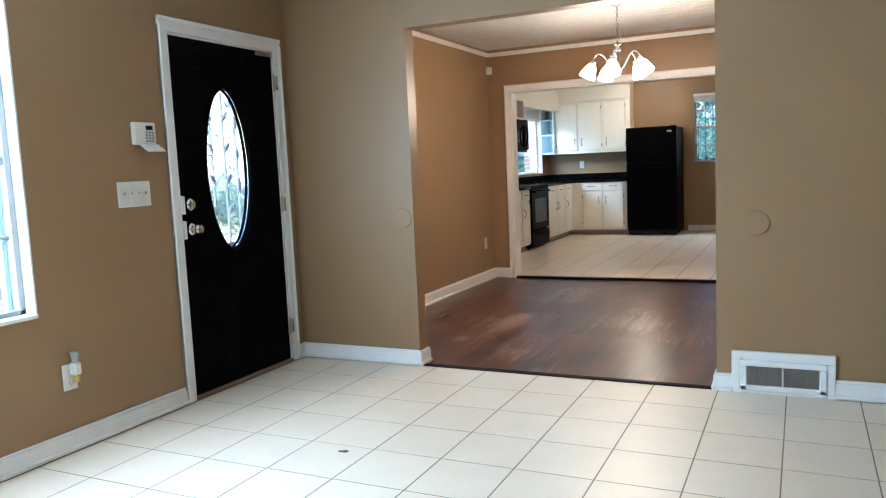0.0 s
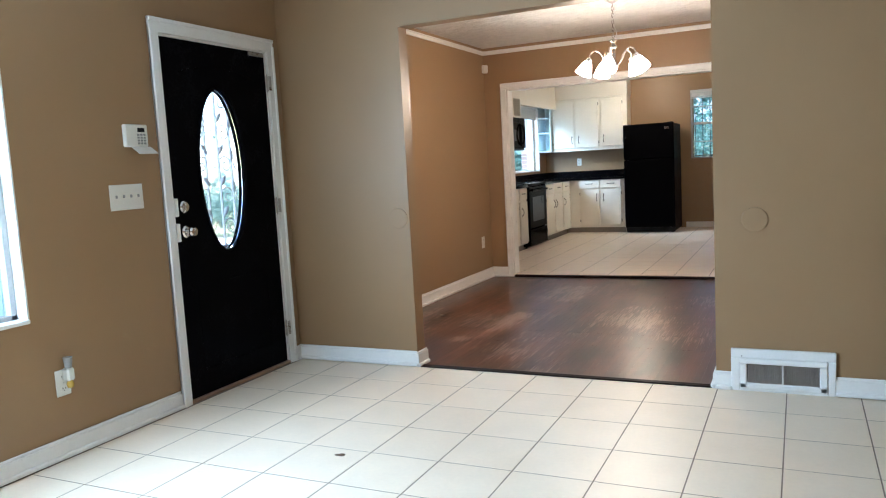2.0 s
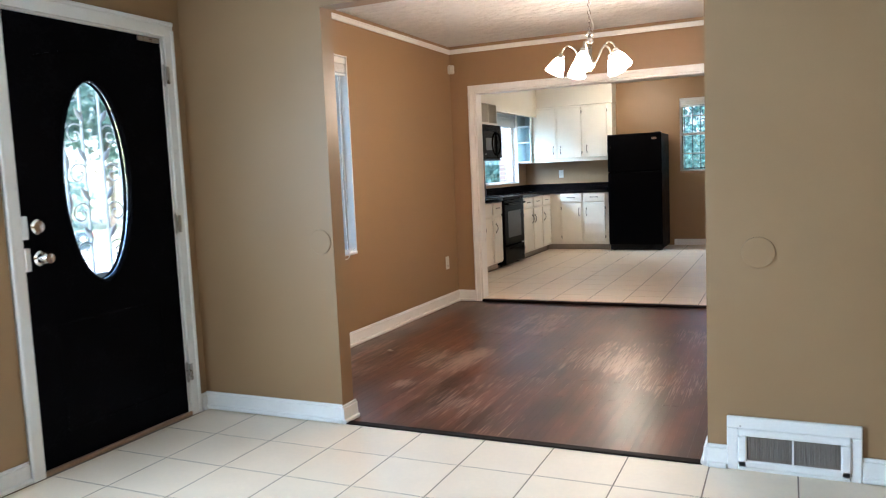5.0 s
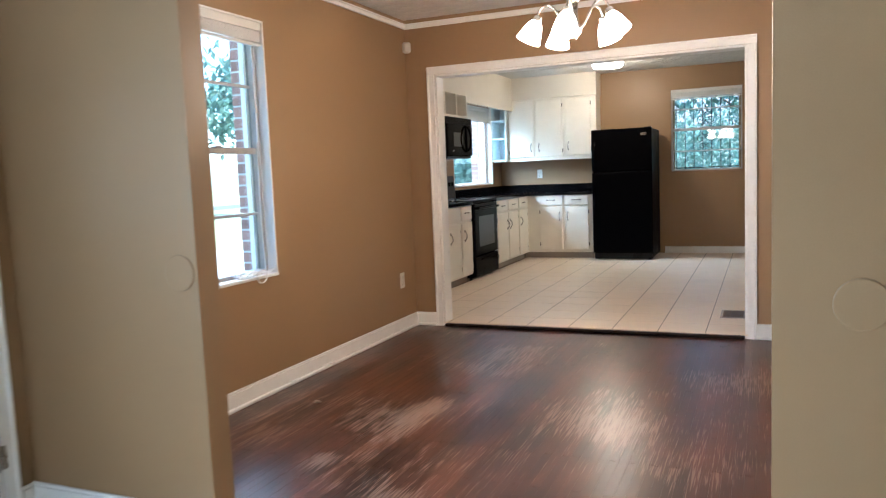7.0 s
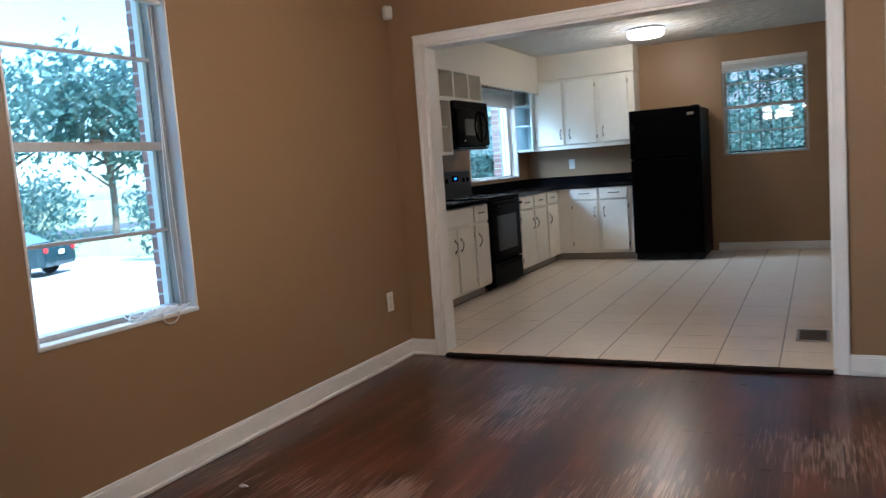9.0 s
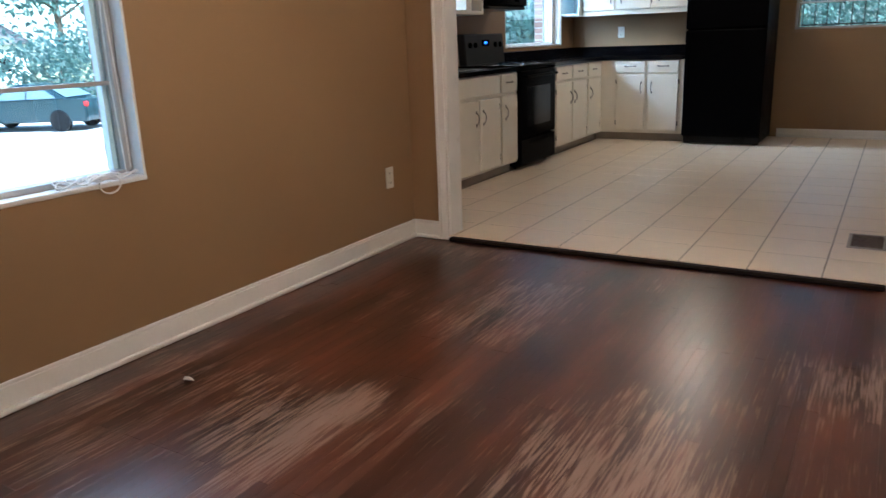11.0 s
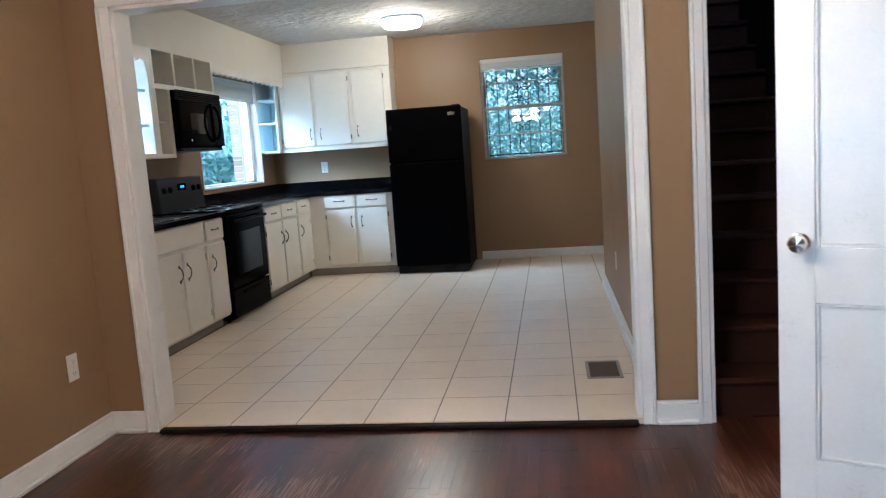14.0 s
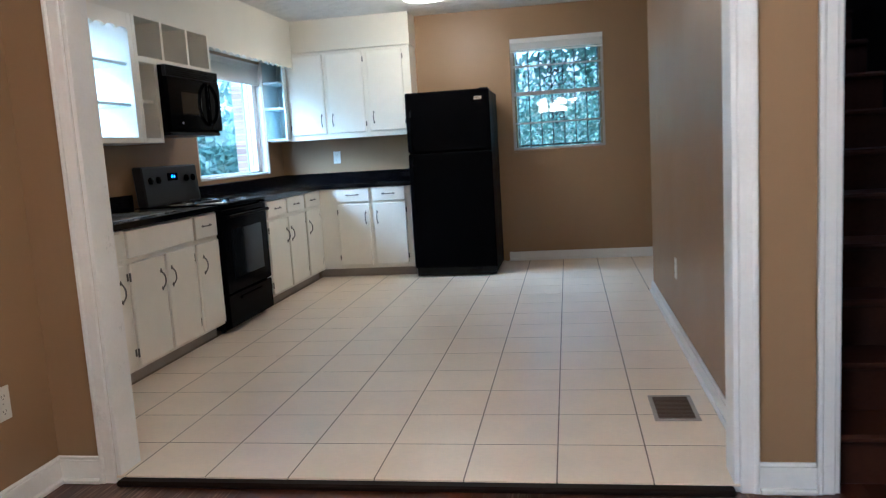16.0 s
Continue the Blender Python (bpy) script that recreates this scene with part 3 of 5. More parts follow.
def front_door():
    y0, y1, _, top = FRONTDOOR
    ob = thing("door_1", (LEFT, (y0 + y1) / 2, 0), "black painted front door with an oval leaded glass light", "front door", kind="structure")
    cy, cz, ry, rz, xf, xb = 3.995, 1.29, 0.188, 0.468, LEFT - 0.006, LEFT - 0.05
    bm = bmesh.new()
    a, c, lo, hi = y0 + 0.018, y1 - 0.018, 0.022, top - 0.018
    n = 64
    for x, flip in ((xf, False), (xb, True)):
        inner = [bm.verts.new((x, *p)) for p in oval(cy, cz, ry, rz, n)]
        outer = []
        for k in range(n):
            u, v = math.cos(2 * math.pi * k / n), math.sin(2 * math.pi * k / n)
            s = min(((c - cy) if u > 0 else (cy - a)) / max(abs(u), 1e-6), ((hi - cz) if v > 0 else (cz - lo)) / max(abs(v), 1e-6))
            outer.append(bm.verts.new((x, cy + u * s, cz + v * s)))
        corner = {}
        for k in range(n):
            p, q = outer[k].co, outer[(k + 1) % n].co
            f = [inner[k], outer[k], outer[(k + 1) % n], inner[(k + 1) % n]]
            if abs(p.y - q.y) > 1e-5 and abs(p.z - q.z) > 1e-5:
                yy = p.y if abs(p.y - a) < 1e-4 or abs(p.y - c) < 1e-4 else q.y
                zz = p.z if abs(p.z - lo) < 1e-4 or abs(p.z - hi) < 1e-4 else q.z
                f.insert(2, bm.verts.new((x, yy, zz)))
            bm.faces.new(f[::-1] if flip else f)
    bmesh.ops.recalc_face_normals(bm, faces=bm.faces)
    for r in ((xb, xf, a, a + 0.003, lo, hi), (xb, xf, c - 0.003, c, lo, hi), (xb, xf, a, c, hi - 0.003, hi)):
        box(bm, *r)
    part("leaf", bm, BLACKDOOR, ob)
    for x, r in ((xf, 0.011), (xb, 0.011)):
        ring = [(x, *p) for p in oval(cy, cz, ry + 0.008, rz + 0.008, 56)]
        part("oval_moulding", tube(bmesh.new(), ring + ring[:2], r, 8), BLACKDOOR, ob, smooth=True)
    bm = bmesh.new()
    front = [bm.verts.new((LEFT - 0.026, *p)) for p in oval(cy, cz, ry, rz)]
    back = [bm.verts.new((LEFT - 0.032, *p)) for p in oval(cy, cz, ry, rz)]
    bm.faces.new(front)
    bm.faces.new(back[::-1])
    for k in range(48):
        bm.faces.new((front[k], back[k], back[(k + 1) % 48], front[(k + 1) % 48]))
    part("oval_glass", bm, TEXTURED, ob, "bright textured oval glass").visible_shadow = False
    for lo2, hi2 in ((0.16, 0.66),):
        for w, z0, z1 in ((0.012, lo2, hi2),):
            bm = boxes((xf, xf + 0.004, a + 0.13, c - 0.13, z1 - w, z1), (xf, xf + 0.004, a + 0.13, c - 0.13, z0, z0 + w), (xf, xf + 0.004, a + 0.13, a + 0.13 + w, z0 + w, z1 - w), (xf, xf + 0.004, c - 0.13 - w, c - 0.13, z0 + w, z1 - w), bev=0.0015)
            part("panel_moulding", bm, BLACKDOOR, ob)
    bm = tube(bmesh.new(), [(xf, a + 0.13 + s * (c - a - 0.26), 1.84 + 0.05 * math.sin(math.pi * s)) for s in np.linspace(0, 1, 16)], 0.005, 6)
    part("arched_moulding", bm, BLACKDOOR, ob, smooth=True)
    for z, kind in ((1.10, "deadbolt"), (0.962, "knob")):
        bm = lathe(bmesh.new(), [(0.0, 0.0), (0.034, 0.0), (0.034, 0.008), (0.026, 0.016), (0.0, 0.018)], (xf, 3.652, z), "x")
        k = part(kind, bm, CHROME, ob, "polished chrome", smooth=True)
        if kind == "knob":
            part("grip", lathe(bmesh.new(), [(0.011, 0.015), (0.011, 0.035), (0.024, 0.043), (0.028, 0.056), (0.022, 0.068), (0.0, 0.071)], (xf, 3.652, z), "x"), CHROME, k, smooth=True)
        part("strike_plate", boxes((LEFT - 0.01, LEFT + 0.019, 3.566, 3.592, z - 0.05, z + 0.05), bev=0.003), WHITE, ob, "white painted strike plate")
    for z in (1.83, 1.05, 0.24):
        bm = rod(bmesh.new(), (LEFT + 0.003, y1 - 0.012, z - 0.048), (LEFT + 0.003, y1 - 0.012, z + 0.048), 0.0065, sides=10)
        for s in (-1, 1):
            rod(bm, (LEFT + 0.003, y1 - 0.012, z + s * 0.048), (LEFT + 0.003, y1 - 0.012, z + s * 0.058), 0.005, 0.002, sides=8)
        box(bm, LEFT - 0.006, LEFT + 0.0185, y1 - 0.006, y1 + 0.014, z - 0.045, z + 0.045, 0.001)
        part("hinge", bm, NICKEL, ob, smooth=True)
    part("closer_bracket", boxes((xf, xf + 0.012, y1 - 0.17, y1 - 0.03, top - 0.045, top - 0.022), bev=0.002), NICKEL, ob, "grey metal bracket")
    part("sill", boxes((LEFT - OUT, LEFT + 0.012, y0, y1, 0.0005, 0.021), bev=0.004), OAKSILL, ob, "worn wooden door sill")
    w = 0.06
    for nm, r in (("casing", (y0 - w, y0 + 0.006, 0, top)), ("casing", (y1 - 0.006, y1 + w, 0, top)), ("casing", (y0 - w, y1 + w, top - 0.006, top + w + 0.012))):
        bm = boxes((LEFT, LEFT + 0.016, *r), bev=0.003)
        if r[3] > top:
            box(bm, LEFT, LEFT + 0.024, r[0], r[1], r[3] - 0.022, r[3] + 0.0005, 0.005)
        else:
            e = (r[0], r[0] + 0.02) if r[0] < 3.7 else (r[1] - 0.02, r[1])
            box(bm, LEFT, LEFT + 0.024, *e, 0, top + 0.03, 0.005)
        part(nm, bm, WHITE, ob, "white painted wooden casing")
    for r in ((y0, y0 + 0.016, 0.02, top), (y1 - 0.016, y1, 0.02, top), (y0, y1, top - 0.016, top)):
        part("jamb", boxes((LEFT - OUT, LEFT - 0.001, *r)), WHITE, ob)


TEXTURED = glass("obscure_door_glass", 0.035)
front_door()


def security_door():
    """White wrought-iron storm door outside the front door."""
    x, y0, y1 = LEFT - OUT - 0.14, 3.50, 4.62
    ob = thing("security_door", (x, (y0 + y1) / 2, 0), "white scrolled iron storm door outside the front door", "storm door")
    part("frame", boxes((x - 0.02, x + 0.02, y0, y0 + 0.05, 0, 2.1), (x - 0.02, x + 0.02, y1 - 0.05, y1, 0, 2.1), (x - 0.02, x + 0.02, y0 + 0.05, y1 - 0.05, 2.05, 2.1), (x - 0.02, x + 0.02, y0 + 0.05, y1 - 0.05, 0.0, 0.12), (x - 0.02, x + 0.02, y0 + 0.05, y1 - 0.05, 0.76, 0.82), bev=0.004), WHITE, ob)
    for n in range(9):
        y = y0 + 0.10 + n * 0.115
        part("bar", boxes((x - 0.008, x + 0.008, y - 0.0035, y + 0.0035, 0.12, 2.05)), WHITE, ob)
    for cy in (3.72, 4.06, 4.40):
        for n in range(6):
            cz = 0.93 + n * 0.20
            for way in (-1, 1):
                pts = [(x + 0.012, py, pz) for py, pz in scroll(cy + way * 0.062, cz, 0.06, 1.2, 0.6, way, 18)]
                part("scroll", tube(bmesh.new(), pts, 0.0045, 6), WHITE, ob, smooth=True)
                bm = lathe(bmesh.new(), [(0.0, -0.045), (0.012, -0.02), (0.014, 0.01), (0.0, 0.05)], (0, 0, 0), sides=8)
                bmesh.ops.transform(bm, matrix=pose(x + 0.012, cy + way * 0.095, cz + 0.10, way * 35, 0, 0), verts=bm.verts)
                part("leaf", bm, WHITE, ob, smooth=True)
            bm = lathe(bmesh.new(), [(0.0, -0.05), (0.012, -0.02), (0.014, 0.01), (0.0, 0.06)], (x + 0.012, cy, cz + 0.06), sides=8)
            part("leaf", bm, WHITE, ob, smooth=True)


security_door()
solid("porch_floor", boxes((-4.4, LEFT - OUT - 0.11, 2.6, 5.4, -1.15, -0.06)), mat("porch_concrete", (0.58, 0.57, 0.55), 0.9, vary=0.12), "grey concrete porch slab", "porch", "structure")
ob = thing("porch_railing", (-4.3, 4.6, -0.06), "white painted wooden porch railing", "railing")
part("top_rail", boxes((-4.34, -4.26, 2.7, 5.3, 0.78, 0.84), bev=0.005), WHITE, ob)
part("bottom_rail", boxes((-4.33, -4.27, 2.7, 5.3, 0.06, 0.11), bev=0.005), WHITE, ob)
for n in range(18):
    y = 2.76 + n * 0.148
    part("baluster", boxes((-4.32, -4.28, y - 0.02, y + 0.02, 0.11, 0.78)), WHITE, ob)
for y in (2.7, 5.3):
    part("post", boxes((-4.35, -4.25, y - 0.05, y + 0.05, -0.06, 0.95), bev=0.005), WHITE, ob)

# ---- living room fittings ----
for x, z in ((-1.578, 0.937), (0.468, 0.889)):
    ob = new("wall_disc", mesh("wall_disc", lathe(bmesh.new(), [(0.0, 0.007), (0.0595, 0.0068), (0.0625, 0.0055), (0.063, -0.001)], (0, 0, 0), sides=40), TAN))
    ob.matrix_world = pose(x, P1, z, 90, 0, 0)
    tagged(ob, "round blank cover painted over with the tan wall", "wall cover")



def wall_plate(name, m, w, h, label, category):
    """A plate facing +x at the origin, to be turned and set on a wall."""
    ob = new(name, mesh(name, boxes((0, 0.006, -w / 2, w / 2, -h / 2, h / 2), bev=0.002), IVORY))
    ob.matrix_world = m
    return tagged(ob, label, category)


def local(name, bm, material, parent, label="", smooth=False):
    ob = new(name, mesh(name, bm, material, smooth))
    ob.parent = parent
    return tagged(ob, label)


def outlet(m, label):
    ob = wall_plate("wall_outlet", m, 0.074, 0.122, label, "outlet")
    for z in (-0.027, 0.027):
        s = local("socket", lathe(bmesh.new(), [(0.0, 0.0), (0.0165, 0.0), (0.0165, 0.003), (0.0, 0.0032)], (0.0055, 0, z), "x", 18), IVORY, ob)
        local("slot", boxes((0.008, 0.0094, -0.008, -0.006, z - 0.003, z + 0.006), (0.008, 0.0094, 0.006, 0.008, z - 0.003, z + 0.006), (0.008, 0.0094, -0.002, 0.002, z - 0.011, z - 0.007)), DARK, s)
    local("screw", rod(bmesh.new(), (0.005, 0, 0), (0.0075, 0, 0), 0.003, sides=8), NICKEL, ob)
    return ob


outlet(pose(LEFT, 2.79, 0.352), "white duplex outlet with a plug-in air freshener, low on the wall")
outlet(pose(LEFT, 7.94, 0.405), "ivory duplex outlet low on the tan dining wall")
outlet(pose(-2.74, KEND, 1.175, 0, 0, -90), "white duplex outlet above the black counter")
outlet(pose(KRIGHT, 10.2, 0.425, 0, 0, 180), "white duplex outlet low on the kitchen side wall")
outlet(pose(KLEFT, 11.22, 1.14), "white duplex outlet beside the range")

ob = thing("air_freshener", (LEFT + 0.01, 2.80, 0.375), "plug-in air freshener with a clear top and gold oil bulb", "air freshener")
part("housing", boxes((LEFT + 0.006, LEFT + 0.05, 2.785, 2.825, 0.36, 0.42), bev=0.008), IVORY, ob, smooth=True)
part("oil_bulb", lathe(bmesh.new(), [(0.0, 0.0), (0.013, 0.004), (0.017, 0.02), (0.012, 0.034), (0.01, 0.045)], (LEFT + 0.034, 2.805, 0.325)), mat("amber_oil", (0.5, 0.33, 0.07), 0.15), ob, "golden oil bulb", smooth=True)
part("clear_hood", lathe(bmesh.new(), [(0.015, 0.0), (0.021, 0.05)], (LEFT + 0.032, 2.805, 0.42)), GREYKEY, ob, smooth=True)

sw = wall_plate("light_switch", pose(LEFT, 3.262, 1.178), 0.208, 0.128, "white four-gang light switch plate", "light switch")
for n in range(4):
    y = (n - 1.5) * 0.046
    local("toggle", boxes((0.005, 0.016, y - 0.004, y + 0.004, -0.004, 0.012), bev=0.002), GREYKEY, sw)
    for z in (-0.03, 0.03):
        local("screw", rod(bmesh.new(), (0.005, y, z), (0.0072, y, z), 0.0028, sides=8), IVORY, sw)


def keypad():
    x, y, z = LEFT, 3.345, 1.485
    ob = thing("alarm_keypad", (x, y, z), "white alarm keypad with its flap hanging open", "keypad")
    part("body", boxes((x, x + 0.028, y - 0.073, y + 0.073, z - 0.057, z + 0.057), bev=0.006), IVORY, ob, smooth=True)
    part("display", boxes((x + 0.026, x + 0.0295, y + 0.004, y + 0.05, z + 0.018, z + 0.04), bev=0.001), DIAL, ob, "dark display")
    for r in range(4):
        for c in range(3):
            part("key", boxes((x + 0.026, x + 0.031, y + 0.0 + c * 0.02, y + 0.013 + c * 0.02, z - 0.044 + r * 0.0145, z - 0.034 + r * 0.0145), bev=0.001), GREYKEY, ob)
    bm = boxes((-0.002, 0.002, -0.062, 0.062, -0.066, 0), bev=0.001)
    bmesh.ops.transform(bm, matrix=pose(x + 0.03, y + 0.016, z - 0.057, 0, -55, 0), verts=bm.verts)
    part("flap", bm, IVORY, ob, "open flap")


keypad()


def return_vent():
    x0, x1, z1 = 0.348, 0.835, 0.222
    y = P1
    ob = thing("wall_vent", ((x0 + x1) / 2, y, 0), "white painted wall vent with thin upright slats above the baseboard", "air vent")
    a, c, lo, hi = 0.425, 0.762, 0.045, 0.145
    part("surround", boxes((x0, x1, y - 0.02, y, hi + 0.03, z1), (x0, a - 0.035, y - 0.02, y, 0, hi + 0.03), (c + 0.035, x1, y - 0.02, y, 0, hi + 0.03), (a - 0.035, c + 0.035, y - 0.02, y, 0, lo - 0.03), bev=0.004), WHITE, ob)
    part("bevelled_rim", boxes((a - 0.036, c + 0.036, y - 0.028, y, hi, hi + 0.031), (a - 0.036, a, y - 0.028, y, lo - 0.03, hi), (c, c + 0.036, y - 0.028, y, lo - 0.03, hi), (a - 0.036, c + 0.036, y - 0.028, y, lo - 0.031, lo), bev=0.006), WHITE, ob)
    part("backing", boxes((a, c, y - 0.004, y - 0.001, lo, hi)), DARK, ob, "dark hollow")
    part("mullion", boxes(((a + c) / 2 - 0.004, (a + c) / 2 + 0.004, y - 0.026, y - 0.004, lo, hi)), WHITE, ob)
    for n in range(38):
        x = a + 0.006 + n * (c - a - 0.012) / 37
        bm = boxes((-0.0012, 0.0012, -0.009, 0.009, lo, hi))
        bmesh.ops.transform(bm, matrix=pose(x, y - 0.014, 0, 0, 0, random.choice((24, 28, 30))), verts=bm.verts)
        part("slat", bm, KICK, ob)
    for x, z in ((0.40, 0.185), (0.79, 0.10)):
        part("screw", rod(bmesh.new(), (x, y - 0.022, z), (x, y - 0.0195, z), 0.004, sides=8), NICKEL, ob)


return_vent()
bm = boxes((-1.19, -1.15, 3.17, 3.183, 0.0, 0.005), (-1.17, -1.145, 3.178, 3.19, 0.0, 0.007), bev=0.002)
LEAFM = mat("dry_brown_leaf", (0.10, 0.06, 0.03), 0.8, vary=0.3)
solid("dry_leaf", bm, LEAFM, "small dry brown leaf on the tile", "leaf")


def scrap(x, y, z, size, material, name, label, category):
    bm = bmesh.new()
    top = []
    for k in range(9):
        a = 2 * math.pi * k / 9
        r = size * random.uniform(0.6, 1.1)
        top.append(bm.verts.new((x + r * math.cos(a), y + 0.55 * r * math.sin(a), z + random.uniform(0.004, 0.016))))
    mid = bm.verts.new((x, y, z + 0.018))
    low = bm.verts.new((x, y, z + 0.001))
    for k in range(9):
        bm.faces.new((top[k], top[(k + 1) % 9], mid))
        bm.faces.new((top[(k + 1) % 9], top[k], low))
    return solid(name, bm, material, label, category)


scrap(-2.03, 6.07, -0.001, 0.033, IVORY, "paper_scrap", "crumpled white paper scrap on the dark oak floor", "paper")

# ---- dining room ----


PEWTER = mat("brushed_pewter", (0.36, 0.33, 0.29), 0.28, metal=1.0, vary=0.1)


def bowed(pts, n=4):
    """A smooth curve through the points, n steps to a span."""
    out = []
    for k in range(len(pts) - 1):
        p = [pts[min(max(k + d, 0), len(pts) - 1)] for d in (-1, 0, 1, 2)]
        for s in range(n):
            t = s / n
            out.append(tuple(0.5 * (2 * p[1][c] + (p[2][c] - p[0][c]) * t + (2 * p[0][c] - 5 * p[1][c] + 4 * p[2][c] - p[3][c]) * t * t + (3 * p[1][c] - p[0][c] - 3 * p[2][c] + p[3][c]) * t ** 3) for c in (0, 1)))
    return out + [pts[-1]]


def chandelier():
    cx, cy = CHANDELIER
    ob = thing("chandelier", (cx, cy, DTOP), "five-arm chrome chandelier with lit frosted bell shades, on a chain", "chandelier")
    part("canopy", lathe(bmesh.new(), [(0.0, -0.05), (0.014, -0.047), (0.036, -0.034), (0.066, -0.018), (0.07, -0.004), (0.07, 0.0)], (cx, cy, DTOP)), PEWTER, ob, smooth=True)
    z = DTOP - 0.045
    k = 0
    while z > 2.165:
        ring = [(cx + (0.009 * math.cos(a) if k % 2 else 0), cy + (0 if k % 2 else 0.009 * math.cos(a)), z - 0.014 + 0.017 * math.sin(a)) for a in np.linspace(0, 2 * math.pi, 11)]
        part("chain_link", tube(bmesh.new(), ring, 0.0021, 5), PEWTER, ob, smooth=True)
        z, k = z - 0.026, k + 1
    part("cord", tube(bmesh.new(), [(cx + 0.012 * math.sin(9 * s) + 0.012, cy + 0.01 * math.cos(7 * s), DTOP - 0.04 - s * 0.27) for s in np.linspace(0, 1, 24)], 0.0028, 6), CORD, ob, smooth=True)
    part("column", lathe(bmesh.new(), [(0.0, 2.155), (0.008, 2.152), (0.028, 2.14), (0.03, 2.13), (0.012, 2.12), (0.018, 2.10), (0.028, 2.085), (0.014, 2.07), (0.012, 2.0), (0.02, 1.96), (0.032, 1.94), (0.028, 1.92), (0.01, 1.90), (0.0, 1.885)], (cx, cy, 0)), PEWTER, ob, smooth=True)
    for n in range(5):
        a = radians(55 + 72 * n)
        u = Vector((math.cos(a), math.sin(a), 0))
        pts = [Vector((cx, cy, 0)) + u * r + Vector((0, 0, z)) for r, z in bowed([(0.012, 1.95), (0.04, 1.952), (0.07, 1.985), (0.10, 2.04), (0.135, 2.066), (0.168, 2.055), (0.186, 2.025), (0.19, 2.0)])]
        arm = part("arm", tube(bmesh.new(), pts, 0.006, 8), PEWTER, ob, smooth=True)
        tip = Vector((cx, cy, 0)) + u * 0.19 + Vector((0, 0, 2.0))
        lean = Matrix.Translation(tip) @ Matrix.Rotation(radians(26), 4, Vector((0, 0, 1)).cross(u) * -1)
        bm = lathe(bmesh.new(), [(0.02, 0.012), (0.024, -0.01), (0.022, -0.028)], (0, 0, 0), sides=16)
        bmesh.ops.transform(bm, matrix=lean, verts=bm.verts)
        part("socket_cup", bm, CHROME, arm, smooth=True)
        bm = lathe(bmesh.new(), [(0.022, -0.012), (0.034, -0.028), (0.046, -0.055), (0.056, -0.09), (0.064, -0.118), (0.058, -0.122), (0.0, -0.10)], (0, 0, 0), sides=24)
        bmesh.ops.transform(bm, matrix=lean, verts=bm.verts)
        part("shade", bm, SHADE, arm, "lit frosted glass shade", smooth=True)


chandelier()
bm = boxes((-0.022, 0.022, -0.03, 0.03, -0.042, 0.042), bev=0.01)
bmesh.ops.transform(bm, matrix=pose(LEFT + 0.03, P2 - 0.035, 2.245, 0, 0, -45), verts=bm.verts)
solid("corner_sensor", bm, IVORY, "small white security sensor high in the room corner", "sensor", smooth=True)


def panel_door():
    """White two-panel door standing open; local x runs from the hinge to the free edge."""
    w, h, t = 0.735, 2.01, 0.035
    ob = new("door_2")
    ob.matrix_world = pose(1.152, 7.012, 0.012, 0, 0, 155.3)
    tagged(ob, "white painted two-panel wooden door standing open", "door", kind="structure")
    rails = [(0, 0.105, 0, h), (w - 0.105, w, 0, h), (0.105, w - 0.105, 0, 0.215), (0.105, w - 0.105, 0.715, 0.885), (0.105, w - 0.105, h - 0.115, h)]
    for nm, r in zip(("stile", "stile", "bottom_rail", "lock_rail", "top_rail"), rails):
        local(nm, boxes((r[0], r[1], -t / 2, t / 2, r[2], r[3]), bev=0.0012), WHITE, ob)
    for z0, z1 in ((0.215, 0.715), (0.885, h - 0.115)):
        p = local("panel", boxes((0.10, w - 0.10, -0.006, 0.006, z0 - 0.005, z1 + 0.005)), WHITE, ob)
        for s in (-1, 1):
            y0, y1 = sorted((s * 0.006, s * 0.0145))
            local("panel_bead", boxes((0.105, 0.117, y0, y1, z0, z1), (w - 0.117, w - 0.105, y0, y1, z0, z1), (0.117, w - 0.117, y0, y1, z0, z0 + 0.012), (0.117, w - 0.117, y0, y1, z1 - 0.012, z1), bev=0.003), WHITE, p)
    for s in (-1, 1):
        prof = [(0.0, 0.0), (0.029, 0.0), (0.029, 0.006), (0.013, 0.012), (0.012, 0.028), (0.024, 0.036), (0.029, 0.048), (0.024, 0.06), (0.0, 0.064)]
        local("knob", lathe(bmesh.new(), [(r, s * q) for r, q in prof], (w - 0.062, s * t / 2, 0.902), "y"), CHROME, ob, "polished chrome knob", smooth=True)
    local("latch_plate", boxes((w - 0.001, w + 0.0015, -0.012, 0.012, 0.87, 0.93)), NICKEL, ob)


panel_door()
# the door's frame in the east wall
ob = thing("side_doorway_casing", (RIGHT, 6.66, 0), "white painted casing of the side doorway", "door casing", kind="structure")
for r in ((6.22, 6.285, 0, 2.035), (7.035, 7.10, 0, 2.035), (6.22, 7.10, 2.03, 2.10)):
    part("casing", boxes((RIGHT - 0.016, RIGHT, *r), bev=0.003), WHITE, ob)
solid("wall_side_room", boxes((RIGHT + 0.9, RIGHT + 1.0, 5.6, 7.7, -0.1, 2.6), (RIGHT + 0.12, RIGHT + 0.9, 5.6, 5.7, -0.1, 2.6), (RIGHT + 0.12, RIGHT + 0.9, 7.6, 7.7, -0.1, 2.6), (RIGHT + 0.12, RIGHT + 0.9, 5.7, 7.6, 2.5, 2.6), (RIGHT, RIGHT + 0.9, 5.7, 7.6, -0.1, 0.0)), TAN, "plain tan room beyond the side door", "wall", "structure")


